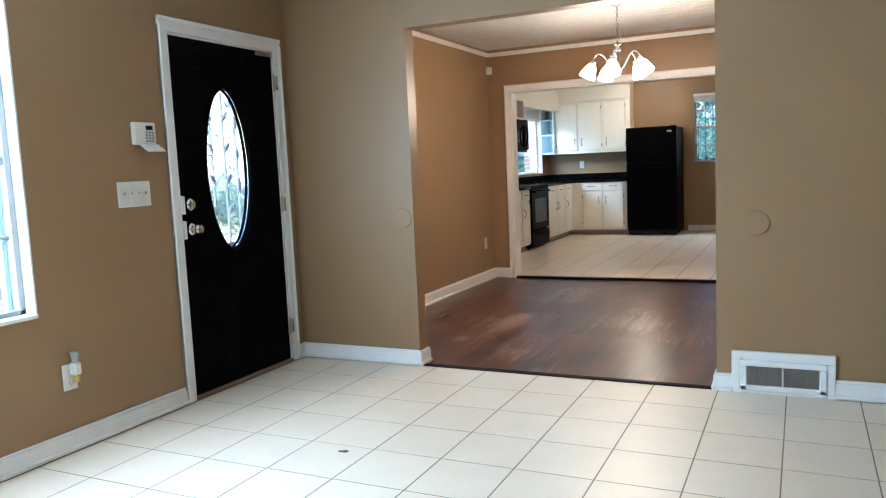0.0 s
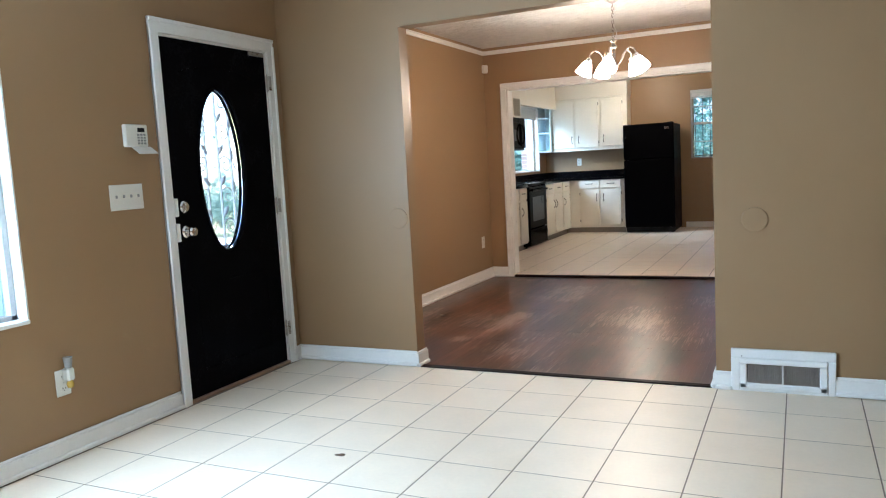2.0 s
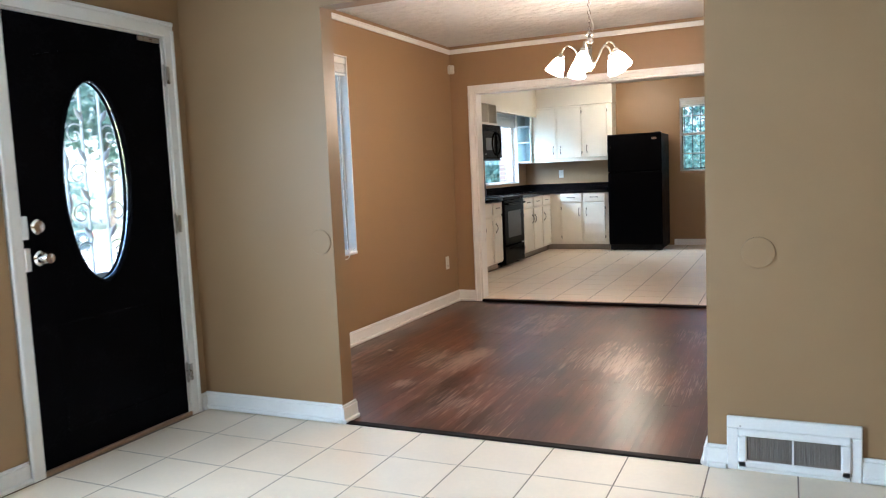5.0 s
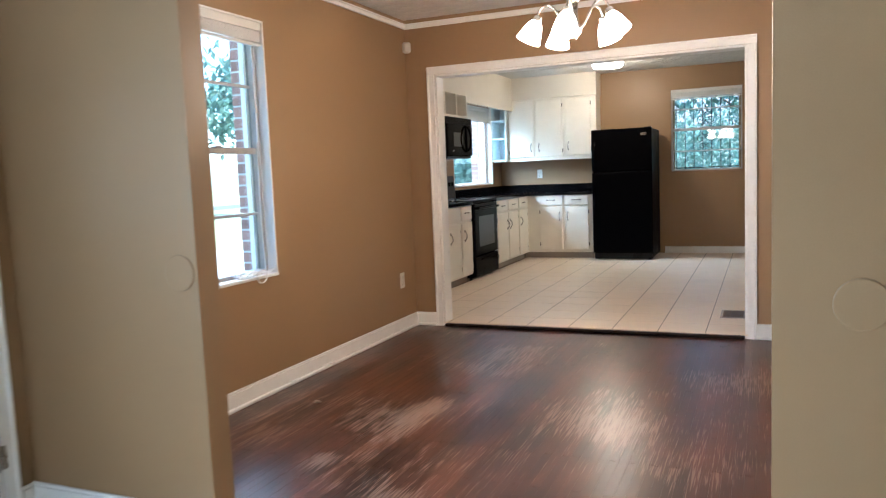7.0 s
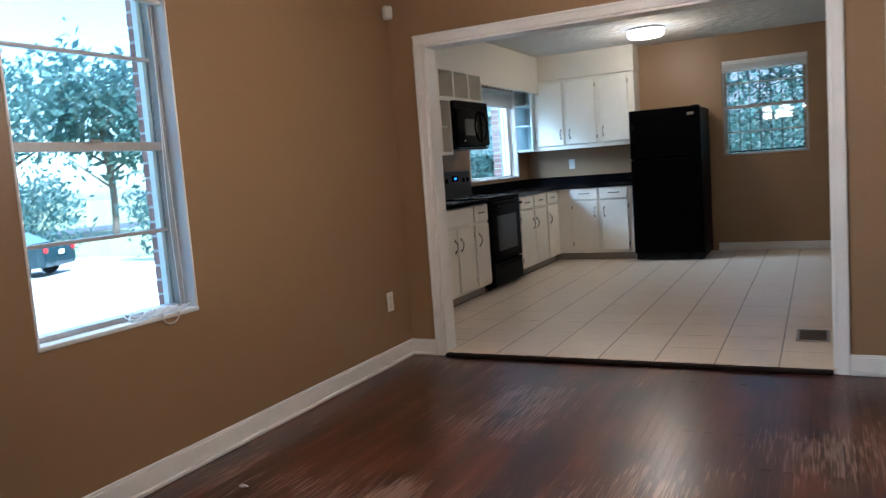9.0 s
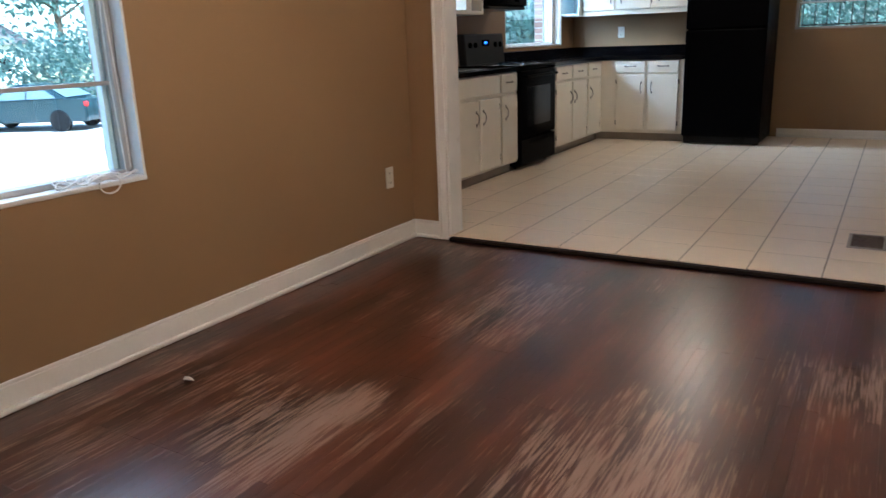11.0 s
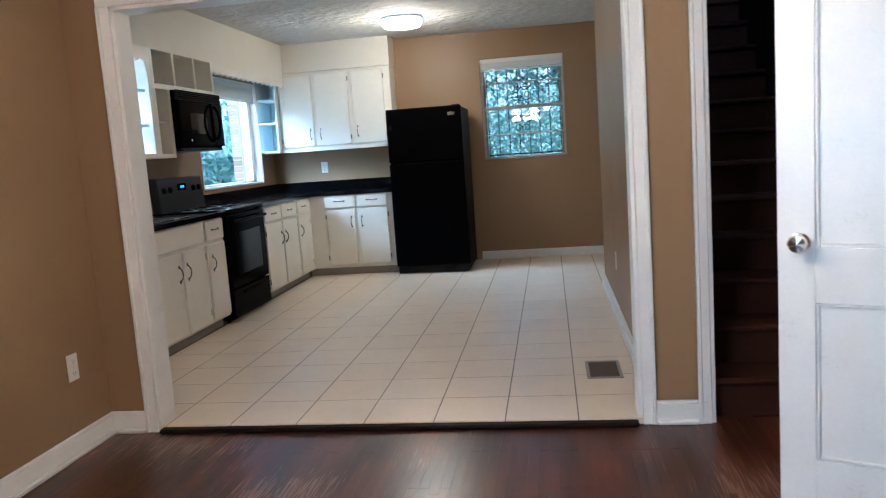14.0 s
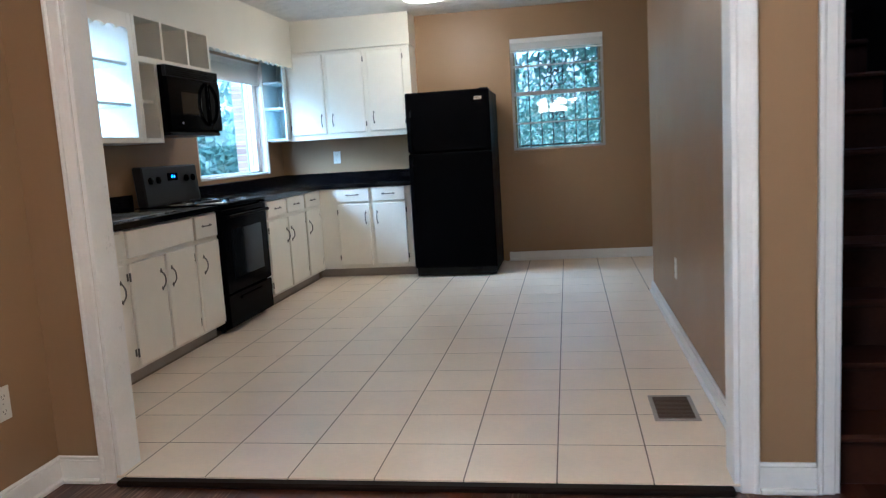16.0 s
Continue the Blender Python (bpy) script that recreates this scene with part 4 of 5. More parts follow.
def stairs():
    ob = thing("staircase", (0.76, 8.25, 0), "dark brown painted wooden stairs climbing in an unlit stairwell", "stairs", kind="structure")
    rise, run, y0 = 0.182, 0.215, 8.262
    for n in range(13):
        y = y0 + n * run
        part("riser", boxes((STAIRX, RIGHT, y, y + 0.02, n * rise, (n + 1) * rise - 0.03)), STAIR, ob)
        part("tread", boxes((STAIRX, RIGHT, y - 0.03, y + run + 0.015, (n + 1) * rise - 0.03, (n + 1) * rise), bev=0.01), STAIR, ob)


stairs()
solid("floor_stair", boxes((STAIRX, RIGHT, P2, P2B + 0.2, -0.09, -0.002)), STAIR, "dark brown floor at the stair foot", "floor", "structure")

# ---- kitchen ----
FX, FY = -2.73, 12.56           # face frames of the two runs of base cabinets
NOSE_X, NOSE_Y, CTOP = -2.695, 12.53, 0.922


def pull(bm, centre, along, out, length=0.096):
    """A bowed cabinet pull with spread feet."""
    c, u, v = Vector(centre), Vector(along), Vector(out)
    pts = [c + u * (length / 2) * s + v * (0.004 + 0.022 * (1 - abs(s) ** 2.5)) for s in np.linspace(-1, 1, 11)]
    tube(bm, pts, 0.0045, 7)
    for s in (-1, 1):
        p = c + u * (length / 2) * s
        rod(bm, p, p + v * 0.008, 0.009, 0.006, sides=8)
        rod(bm, p - u * s * 0.003, p + u * s * 0.016 + v * 0.003, 0.006, 0.004, sides=6)
    return bm


def front(name, ob, face, rect, handle):
    """A door or drawer front on the +x ('x') or -y ('y') face; rect along the run and up; handle (a, z, 'v' or 'h')."""
    axis, at = face
    a0, a1, z0, z1 = rect
    gap, t = 0.010, 0.021
    if axis == "x":
        f = part(name, boxes((at + 0.001, at + t, a0 + gap, a1 - gap, z0, z1), bev=0.005), CABINET, ob)
        if handle:
            a, z, d = handle
            part("handle", pull(bmesh.new(), (at + t, a, z), (0, 0, 1) if d == "v" else (0, 1, 0), (1, 0, 0)), NICKELDARK, f, "dark pewter bow pull", smooth=True)
    else:
        f = part(name, boxes((a0 + gap, a1 - gap, at - t, at - 0.001, z0, z1), bev=0.005), CABINET, ob)
        if handle:
            a, z, d = handle
            part("handle", pull(bmesh.new(), (a, at - t, z), (0, 0, 1) if d == "v" else (1, 0, 0), (0, -1, 0)), NICKELDARK, f, "dark pewter bow pull", smooth=True)
    if name == "door":
        hinges(f, face, rect, handle)
    return f


def hinges(f, face, rect, handle):
    """Two small exposed hinges on the edge of a door away from its pull."""
    axis, at = face
    a0, a1, z0, z1 = rect
    e = a1 - 0.007 if handle[0] < (a0 + a1) / 2 else a0 + 0.007
    for z in (z0 + 0.075, z1 - 0.075):
        bm = bmesh.new()
        if axis == "x":
            rod(bm, (at + 0.016, e, z - 0.024), (at + 0.016, e, z + 0.024), 0.0055, sides=8)
            box(bm, at, at + 0.004, e - 0.011, e + 0.004, z - 0.02, z + 0.02, 0.001)
        else:
            rod(bm, (e, at - 0.016, z - 0.024), (e, at - 0.016, z + 0.024), 0.0055, sides=8)
            box(bm, e - 0.011, e + 0.004, at - 0.004, at, z - 0.02, z + 0.02, 0.001)
        part("hinge", bm, NICKELDARK, f, smooth=True)


NICKELDARK = mat("dark_pewter", (0.16, 0.15, 0.14), 0.32, metal=1.0, vary=0.15)


def base_unit(y0, y1, fronts, label):
    ob = thing("base_cabinet", (FX, (y0 + y1) / 2, KZ), label, "kitchen cabinet", "base cabinets under the counter")
    body = boxes((KLEFT, FX - 0.02, y0 + 0.001, y1 - 0.001, 0.115, CTOP - 0.037))
    box(body, FX - 0.02, FX, y0 + 0.001, y1 - 0.001, 0.115, CTOP - 0.037, 0.001)
    part("body", body, CABINET, ob)
    part("toe_kick", boxes((FX - 0.09, FX - 0.07, y0 + 0.001, y1 - 0.001, KZ, 0.115)), KICK, ob, "grey painted toe kick")
    for name, rect, handle in fronts:
        front(name, ob, ("x", FX), rect, handle)
    return ob


base_unit(8.80, 9.275, [("drawer_front", (8.86, 9.26, 0.725, 0.87), (9.06, 0.80, "h")), ("door", (8.86, 9.26, 0.135, 0.70), (9.20, 0.56, "v"))], "white painted base cabinet with a drawer and door")
base_unit(9.275, 10.03, [("false_front", (9.295, 10.02, 0.725, 0.875), None), ("door", (9.295, 9.655, 0.135, 0.70), (9.60, 0.56, "v")), ("door", (9.665, 10.02, 0.135, 0.70), (9.72, 0.56, "v"))], "white painted sink cabinet with two doors")
base_unit(10.03, 10.372, [("drawer_front", (10.045, 10.36, 0.725, 0.875), (10.20, 0.805, "h")), ("door", (10.045, 10.36, 0.135, 0.70), (10.12, 0.56, "v"))], "narrow white painted base cabinet beside the range")
base_unit(11.155, 12.08, [("drawer_front", (11.22, 11.64, 0.745, 0.88), (11.43, 0.81, "h")), ("drawer_front", (11.65, 12.07, 0.745, 0.88), (11.86, 0.81, "h")), ("door", (11.22, 11.64, 0.135, 0.72), (11.59, 0.57, "v")), ("door", (11.65, 12.07, 0.135, 0.72), (11.70, 0.57, "v"))], "white painted base cabinet with two drawers and two doors")
base_unit(12.08, 12.56, [("drawer_front", (12.095, 12.47, 0.745, 0.88), (12.28, 0.81, "h")), ("door", (12.095, 12.47, 0.135, 0.72), (12.16, 0.57, "v"))], "white painted corner base cabinet")

ob = thing("base_cabinet", (-2.25, FY, KZ), "white painted base cabinet with two drawers beside the refrigerator", "kitchen cabinet", "base cabinets under the counter")
body = boxes((FX, -1.845, FY + 0.02, KEND, 0.115, CTOP - 0.037))
box(body, FX, -1.845, FY, FY + 0.02, 0.115, CTOP - 0.037, 0.001)
part("body", body, CABINET, ob)
part("toe_kick", boxes((FX - 0.07, -1.85, FY + 0.07, FY + 0.09, KZ, 0.115)), KICK, ob, "grey painted toe kick")
for name, rect, handle in (("drawer_front", (-2.575, -2.235, 0.752, 0.88), (-2.405, 0.82, "h")), ("drawer_front", (-2.222, -1.885, 0.752, 0.88), (-2.055, 0.82, "h")), ("door", (-2.565, -2.235, 0.15, 0.735), (-2.285, 0.60, "v")), ("door", (-2.222, -1.885, 0.15, 0.735), (-2.172, 0.60, "v"))):
    front(name, ob, ("y", FY), rect, handle)

RY0, RY1 = 10.375, 11.15
SY0, SY1, SX0, SX1 = 9.22, 9.98, -3.24, -2.80
ob = thing("countertop", (-3.0, 11.5, CTOP), "black laminate L-shaped countertop with a low backsplash", "countertop")
for r in ((KLEFT, NOSE_X, P2B + 0.02, SY0), (KLEFT, SX0, SY0, SY1), (SX1, NOSE_X, SY0, SY1), (KLEFT, NOSE_X, SY1, RY0), (KLEFT, NOSE_X, RY1, KEND), (NOSE_X, -1.84, NOSE_Y, KEND)):
    part("slab", boxes((*r, CTOP - 0.037, CTOP), bev=0.0015), COUNTER, ob)
for r in ((KLEFT, KLEFT + 0.02, P2B + 0.02, RY0 + 0.0, CTOP, CTOP + 0.1), (KLEFT, KLEFT + 0.02, RY1, KEND, CTOP, CTOP + 0.1), (KLEFT + 0.02, -1.84, KEND - 0.02, KEND, CTOP, CTOP + 0.1)):
    part("backsplash", boxes(r, bev=0.003), COUNTER, ob)

ob = thing("kitchen_sink", (-3.0, 9.6, CTOP), "stainless steel drop-in sink", "sink")
t = 0.012
part("rim", boxes((SX0 - t, SX0 + 0.03, SY0 - t, SY1 + t, CTOP, CTOP + 0.006), (SX1 - 0.03, SX1 + t, SY0 - t, SY1 + t, CTOP, CTOP + 0.006), (SX0 + 0.03, SX1 - 0.03, SY0 - t, SY0 + 0.03, CTOP, CTOP + 0.006), (SX0 + 0.03, SX1 - 0.03, SY1 - 0.03, SY1 + t, CTOP, CTOP + 0.006), bev=0.002), STEEL, ob)
part("basin", boxes((SX0 + 0.02, SX0 + 0.03, SY0 + 0.02, SY1 - 0.02, 0.76, CTOP), (SX1 - 0.03, SX1 - 0.02, SY0 + 0.02, SY1 - 0.02, 0.76, CTOP), (SX0 + 0.03, SX1 - 0.03, SY0 + 0.02, SY0 + 0.03, 0.76, CTOP), (SX0 + 0.03, SX1 - 0.03, SY1 - 0.03, SY1 - 0.02, 0.76, CTOP), (SX0 + 0.03, SX1 - 0.03, 9.59, 9.61, 0.76, CTOP), (SX0 + 0.02, SX1 - 0.02, SY0 + 0.02, SY1 - 0.02, 0.75, 0.76)), STEEL, ob)
ob = thing("kitchen_faucet", (-3.27, 9.6, CTOP), "chrome kitchen faucet behind the sink", "faucet")
part("spout", tube(bmesh.new(), [(-3.27, 9.6, CTOP + 0.0), (-3.27, 9.6, CTOP + 0.08), (-3.24, 9.6, CTOP + 0.14), (-3.17, 9.6, CTOP + 0.17), (-3.08, 9.6, CTOP + 0.155), (-3.06, 9.6, CTOP + 0.12)], 0.011, 10), CHROME, ob, smooth=True)
part("base_plate", boxes((-3.295, -3.245, 9.49, 9.71, CTOP, CTOP + 0.016), bev=0.006), CHROME, ob, smooth=True)
part("lever", tube(bmesh.new(), [(-3.27, 9.6, CTOP + 0.08), (-3.24, 9.57, CTOP + 0.13), (-3.22, 9.54, CTOP + 0.165)], 0.006, 8), CHROME, ob, smooth=True)


def kitchen_range():
    xf = -2.70
    ob = thing("range", (xf, (RY0 + RY1) / 2, KZ), "black freestanding electric range with a glass oven door", "range")
    part("body", boxes((KLEFT + 0.02, xf - 0.03, RY0 + 0.004, RY1 - 0.004, KZ + 0.03, 0.905), bev=0.003), BLACK, ob)
    part("cooktop", boxes((KLEFT + 0.02, xf + 0.012, RY0, RY1, 0.905, 0.928), bev=0.004), BLACK, ob)
    d = part("oven_door", boxes((xf - 0.03, xf + 0.012, RY0 + 0.008, RY1 - 0.008, 0.305, 0.885), bev=0.006), BLACK, ob)
    part("oven_window", boxes((xf + 0.010, xf + 0.0145, RY0 + 0.13, RY1 - 0.13, 0.40, 0.74), bev=0.002), OVENGLASS, d, "dark glass oven window")
    bm = rod(bmesh.new(), (xf + 0.045, RY0 + 0.05, 0.835), (xf + 0.045, RY1 - 0.05, 0.835), 0.013, sides=12)
    for y in (RY0 + 0.07, RY1 - 0.07):
        rod(bm, (xf + 0.01, y, 0.835), (xf + 0.045, y, 0.835), 0.01, sides=8)
    part("handle", bm, BLACK, d, smooth=True)
    part("storage_drawer", boxes((xf - 0.03, xf + 0.010, RY0 + 0.008, RY1 - 0.008, KZ + 0.04, 0.295), bev=0.006), BLACK, ob)
    part("drawer_lip", boxes((xf + 0.008, xf + 0.02, RY0 + 0.2, RY1 - 0.2, 0.245, 0.262), bev=0.004), BLACK, ob)
    for x in (KLEFT + 0.1, xf - 0.08):
        for y in (RY0 + 0.06, RY1 - 0.06):
            part("foot", rod(bmesh.new(), (x, y, KZ), (x, y, KZ + 0.03), 0.016, sides=10), DIAL, ob)
    bm = boxes((-0.04, 0.035, RY0 + 0.003, RY1 - 0.003, 0.0, 0.275), bev=0.01)
    for v in bm.verts:
        if v.co.z > 0.15:
            v.co.x -= 0.02
    bmesh.ops.translate(bm, verts=bm.verts, vec=(KLEFT + 0.085, 0, 0.928))
    g = part("control_panel", bm, PANELGREY, ob, "charcoal control panel")
    px = KLEFT + 0.12
    for y in (RY0 + 0.09, RY0 + 0.19, RY1 - 0.19, RY1 - 0.09):
        part("dial", lathe(bmesh.new(), [(0.026, -0.02), (0.024, 0.012), (0.018, 0.016), (0.0, 0.016)], (px - 0.012, y, 1.105), "x", 18), BLACK, g, smooth=True)
    part("clock_window", boxes((px - 0.022, px - 0.005, 10.70, 10.83, 1.095, 1.15), bev=0.001), BLACK, g)
    for n in range(4):
        if n != 2:
            y = 10.737 + n * 0.014
            part("clock_digit", boxes((px - 0.006, px - 0.0035, y, y + 0.009, 1.115, 1.133)), BLUELED, g, "lit blue clock digit")
    for x, y, r in ((-3.1, RY0 + 0.2, 0.075), (-3.1, RY1 - 0.2, 0.1), (-2.86, RY0 + 0.2, 0.1), (-2.86, RY1 - 0.2, 0.075)):
        e = part("burner", lathe(bmesh.new(), [(r + 0.02, 0.0), (r + 0.018, 0.004), (r + 0.008, 0.004), (r, -0.001)], (x, y, 0.9285), sides=26), CHROME, ob, "chrome drip bowl ring", smooth=True)
        spiral = [(x + (0.02 + (r - 0.025) * s) * math.cos(2 * math.pi * 3 * s), y + (0.02 + (r - 0.025) * s) * math.sin(2 * math.pi * 3 * s), 0.936) for s in np.linspace(0, 1, 54)]
        part("coil", tube(bmesh.new(), spiral, 0.005, 6), DIAL, e, smooth=True)


PANELGREY = mat("charcoal_panel_plastic", (0.017, 0.0175, 0.019), 0.4, vary=0.1, spec=0.3)
OVENGLASS = mat("dark_oven_glass", (0.010, 0.012, 0.014), 0.06, vary=0.05, spread=0.02, spec=0.2)
kitchen_range()


def microwave():
    y0, y1, z0, z1, xf = 10.345, 11.10, 1.425, 1.865, -2.955
    ob = thing("microwave", (xf, (y0 + y1) / 2, z0), "black over-the-range microwave with a round handle", "microwave")
    part("body", boxes((KLEFT, xf - 0.03, y0, y1, z0, z1), bev=0.003), BLACK, ob)
    d = part("door", boxes((xf - 0.03, xf, y0, y1 - 0.17, z0 + 0.012, z1 - 0.075), bev=0.004), BLACK, ob)
    part("window", boxes((xf - 0.001, xf + 0.002, y0 + 0.17, y1 - 0.30, z0 + 0.11, z1 - 0.17), bev=0.001), OVENGLASS, d, "grey mesh door window")
    part("control_panel", boxes((xf - 0.03, xf + 0.001, y1 - 0.168, y1, z0 + 0.012, z1 - 0.075), bev=0.004), BLACK, ob)
    g = part("vent_grille", boxes((xf - 0.03, xf - 0.006, y0, y1, z1 - 0.073, z1)), DARK, ob)
    for k in range(5):
        part("louvre", boxes((xf - 0.012, xf + 0.002, y0 + 0.01, y1 - 0.01, z1 - 0.068 + k * 0.0135, z1 - 0.060 + k * 0.0135), bev=0.001), BLACK, g)
    hy, hz = y1 - 0.20, (z0 + z1) / 2 - 0.02
    ring = [(xf + 0.022 + 0.012 * math.cos(2 * a), hy + 0.075 * math.cos(a), hz + 0.145 * math.sin(a)) for a in np.linspace(0, 2 * math.pi, 31)]
    part("handle", tube(bmesh.new(), ring, 0.012, 8), BLACK, d, smooth=True)
    part("badge", lathe(bmesh.new(), [(0.009, 0.0), (0.008, 0.003), (0.0, 0.0032)], (xf, y0 + 0.16, z0 + 0.06), "x", 12), NICKEL, d)
    part("underside", boxes((KLEFT + 0.02, xf - 0.02, y0 + 0.01, y1 - 0.01, z0 - 0.022, z0)), DIAL, ob)


microwave()

UX = -3.03
FROSTED = glass("frosted_pane", 0.75, (0.93, 0.97, 1.0))


def scalloped(axis, at, t, a0, a1, low, top, count):
    """A board whose lower edge is cut in shallow scallops."""
    bm = bmesh.new()
    n = count * 8
    rows = []
    for k in range(n + 1):
        a = a0 + (a1 - a0) * k / n
        z = low + 0.022 * abs(math.sin(math.pi * count * k / n)) ** 0.6
        pts = [((at, a, z), (at, a, top)), ((at + t, a, z), (at + t, a, top))] if axis == "y" else [((a, at, z), (a, at, top)), ((a, at + t, z), (a, at + t, top))]
        rows.append([bm.verts.new(p) for side in pts for p in side])
    for r, s in zip(rows, rows[1:]):
        for i, j in ((0, 1), (1, 3), (3, 2), (2, 0)):
            bm.faces.new((r[i], r[j], s[j], s[i]))
    bmesh.ops.recalc_face_normals(bm, faces=bm.faces)
    return bm


def shelf_units():
    ob = thing("open_shelf_cabinet", (UX, 9.6, 1.355), "white open shelf cabinet with a pale blue inside and scalloped top", "kitchen cabinet")
    y0, y1, z0, z1 = 8.95, 10.09, 1.355, 2.145
    part("back_frame", boxes((KLEFT, KLEFT + 0.012, y0, SINKWIN[0], z0, z1), (KLEFT, KLEFT + 0.012, SINKWIN[1], y1, z0, z1), (KLEFT, KLEFT + 0.012, SINKWIN[0], SINKWIN[1], z0, SINKWIN[2]), (KLEFT, KLEFT + 0.012, SINKWIN[0], SINKWIN[1], SINKWIN[3], z1)), BLUEWHITE, ob)
    # Added pane that makes the shelf back glow.
    part("frosted_back", boxes((KLEFT - 0.006, KLEFT - 0.001, SINKWIN[0], SINKWIN[1], SINKWIN[2], SINKWIN[3])), FROSTED, ob, "added frosted pane letting pale daylight onto the shelves").visible_shadow = False
    part("bottom", boxes((KLEFT + 0.012, UX, y0, y1, z0, z0 + 0.025)), CABINET, ob)
    part("side", boxes((KLEFT + 0.012, UX, y0, y0 + 0.018, z0 + 0.025, z1)), BLUEWHITE, ob)
    part("side", boxes((KLEFT + 0.012, UX, y1 - 0.018, y1, z0 + 0.025, z1)), CABINET, ob)
    for z in (1.585, 1.835):
        part("shelf", boxes((KLEFT + 0.012, UX - 0.03, y0 + 0.018, y1 - 0.018, z, z + 0.018), bev=0.002), BLUEWHITE, ob)
    part("face_frame", boxes((UX, UX + 0.018, y1 - 0.05, y1, z0, z1), (UX, UX + 0.018, y0, y0 + 0.05, z0, z1), (UX, UX + 0.018, y0 + 0.05, y1 - 0.05, z0, z0 + 0.035), bev=0.002), CABINET, ob)
    part("scalloped_valance", scalloped("y", UX, 0.018, y0 + 0.05, y1 - 0.05, 2.035, z1, 9), CABINET, ob)

    ob = thing("cubby_cabinet", (UX, 10.6, 1.355), "white open cubby cabinet round the microwave", "kitchen cabinet")
    y0, y1, ym = 10.092, 11.125, 10.338
    part("back", boxes((KLEFT, KLEFT + 0.012, y0, y1, 1.89, 2.145), (KLEFT, KLEFT + 0.012, y0, ym, 1.355, 1.89)), CABINET, ob)
    part("shelf", boxes((KLEFT + 0.012, UX, y0, y1, 1.868, 1.893)), CABINET, ob)
    part("shelf", boxes((KLEFT + 0.012, UX - 0.02, y0 + 0.018, ym - 0.018, 1.615, 1.63)), CABINET, ob)
    part("bottom", boxes((KLEFT + 0.012, UX, y0, ym, 1.355, 1.378)), CABINET, ob)
    for a, c, lo, hi in ((y0, y0 + 0.018, 1.378, 1.868), (ym - 0.018, ym, 1.378, 1.868), (y0, y0 + 0.018, 1.893, 2.145), (10.43, 10.448, 1.893, 2.145), (10.775, 10.793, 1.893, 2.145), (y1 - 0.018, y1, 1.893, 2.145)):
        part("divider", boxes((KLEFT + 0.012, UX, a, c, lo, hi)), CABINET, ob)
    part("face_frame", boxes((UX, UX + 0.018, y0, y0 + 0.035, 1.355, 2.145), (UX, UX + 0.018, ym - 0.035, ym, 1.355, 1.862), (UX, UX + 0.018, 10.425, 10.453, 1.90, 2.145), (UX, UX + 0.018, 10.77, 10.798, 1.90, 2.145), (UX, UX + 0.018, y1 - 0.03, y1, 1.90, 2.145), (UX, UX + 0.018, y0 + 0.035, y1, 1.862, 1.90), (UX, UX + 0.018, y0 + 0.035, ym - 0.035, 1.355, 1.385), bev=0.0015), CABINET, ob)
    solid("loose_cable", tube(bmesh.new(), [(KLEFT + 0.05, 10.13, 2.02), (KLEFT + 0.15, 10.20, 1.97), (KLEFT + 0.26, 10.30, 1.905)], 0.005, 6), DIAL, "black appliance cable lying in the cubby", "cable", smooth=True)

    ob = thing("corner_shelf", (-3.2, 12.97, 1.375), "pale blue open corner shelf between window and cabinet", "shelf")
    y, x0, x1 = 12.95, KLEFT, -3.112
    part("back", boxes((x0, x1, KEND - 0.012, KEND, 1.375, 2.2)), BLUEWHITE, ob)
    part("side", boxes((x1 - 0.014, x1 - 0.0005, 12.86, KEND - 0.012, 1.375, 2.2)), BLUEWHITE, ob)
    part("side", boxes((x0 + 0.0005, x0 + 0.012, 12.8585, KEND - 0.012, 1.395, 2.2)), BLUEWHITE, ob)
    for z in (1.375, 1.68, 1.93):
        part("shelf", boxes((x0, x1 - 0.014, 12.86, KEND - 0.012, z, z + 0.02), bev=0.002), BLUEWHITE, ob)

    ob = thing("wall_cabinet", (-2.48, 12.95, 1.375), "white painted wall cabinet with three plain doors", "kitchen cabinet")
    body = boxes((-3.11, -1.85, y + 0.02, KEND, 1.40, 2.213))
    box(body, -3.11, -1.85, y, y + 0.02, 1.375, 2.213, 0.001)
    box(body, KLEFT, -1.85, y + 0.0, y + 0.03, 1.362, 1.3745, 0.001)
    part("body", body, CABINET, ob)
    for a, c, h in ((-3.095, -2.715, -2.765), (-2.70, -2.31, -2.65), (-2.285, -1.915, -2.235)):
        front("door", ob, ("y", y), (a, c, 1.415, 2.185), (h, 1.545, "v"))


shelf_units()
CREAM = mat("cream_soffit_paint", (0.74, 0.70, 0.61), 0.5, vary=0.05, scale=3, fine=200, bump=0.15)
solid("soffit_west", boxes((KLEFT, UX + 0.004, P2B, 12.93, 2.147, KTOP)), CREAM, "cream painted boxed soffit", "soffit", "structure")
solid("soffit_north", boxes((KLEFT, -1.84, 12.932, KEND, 2.216, KTOP)), CREAM, "cream painted boxed soffit", "soffit", "structure")
solid("valance", scalloped("y", UX - 0.014, 0.018, 11.127, 12.93, 2.055, 2.1465, 15), CREAM, "cream scalloped wooden valance above the kitchen window", "valance", "structure")


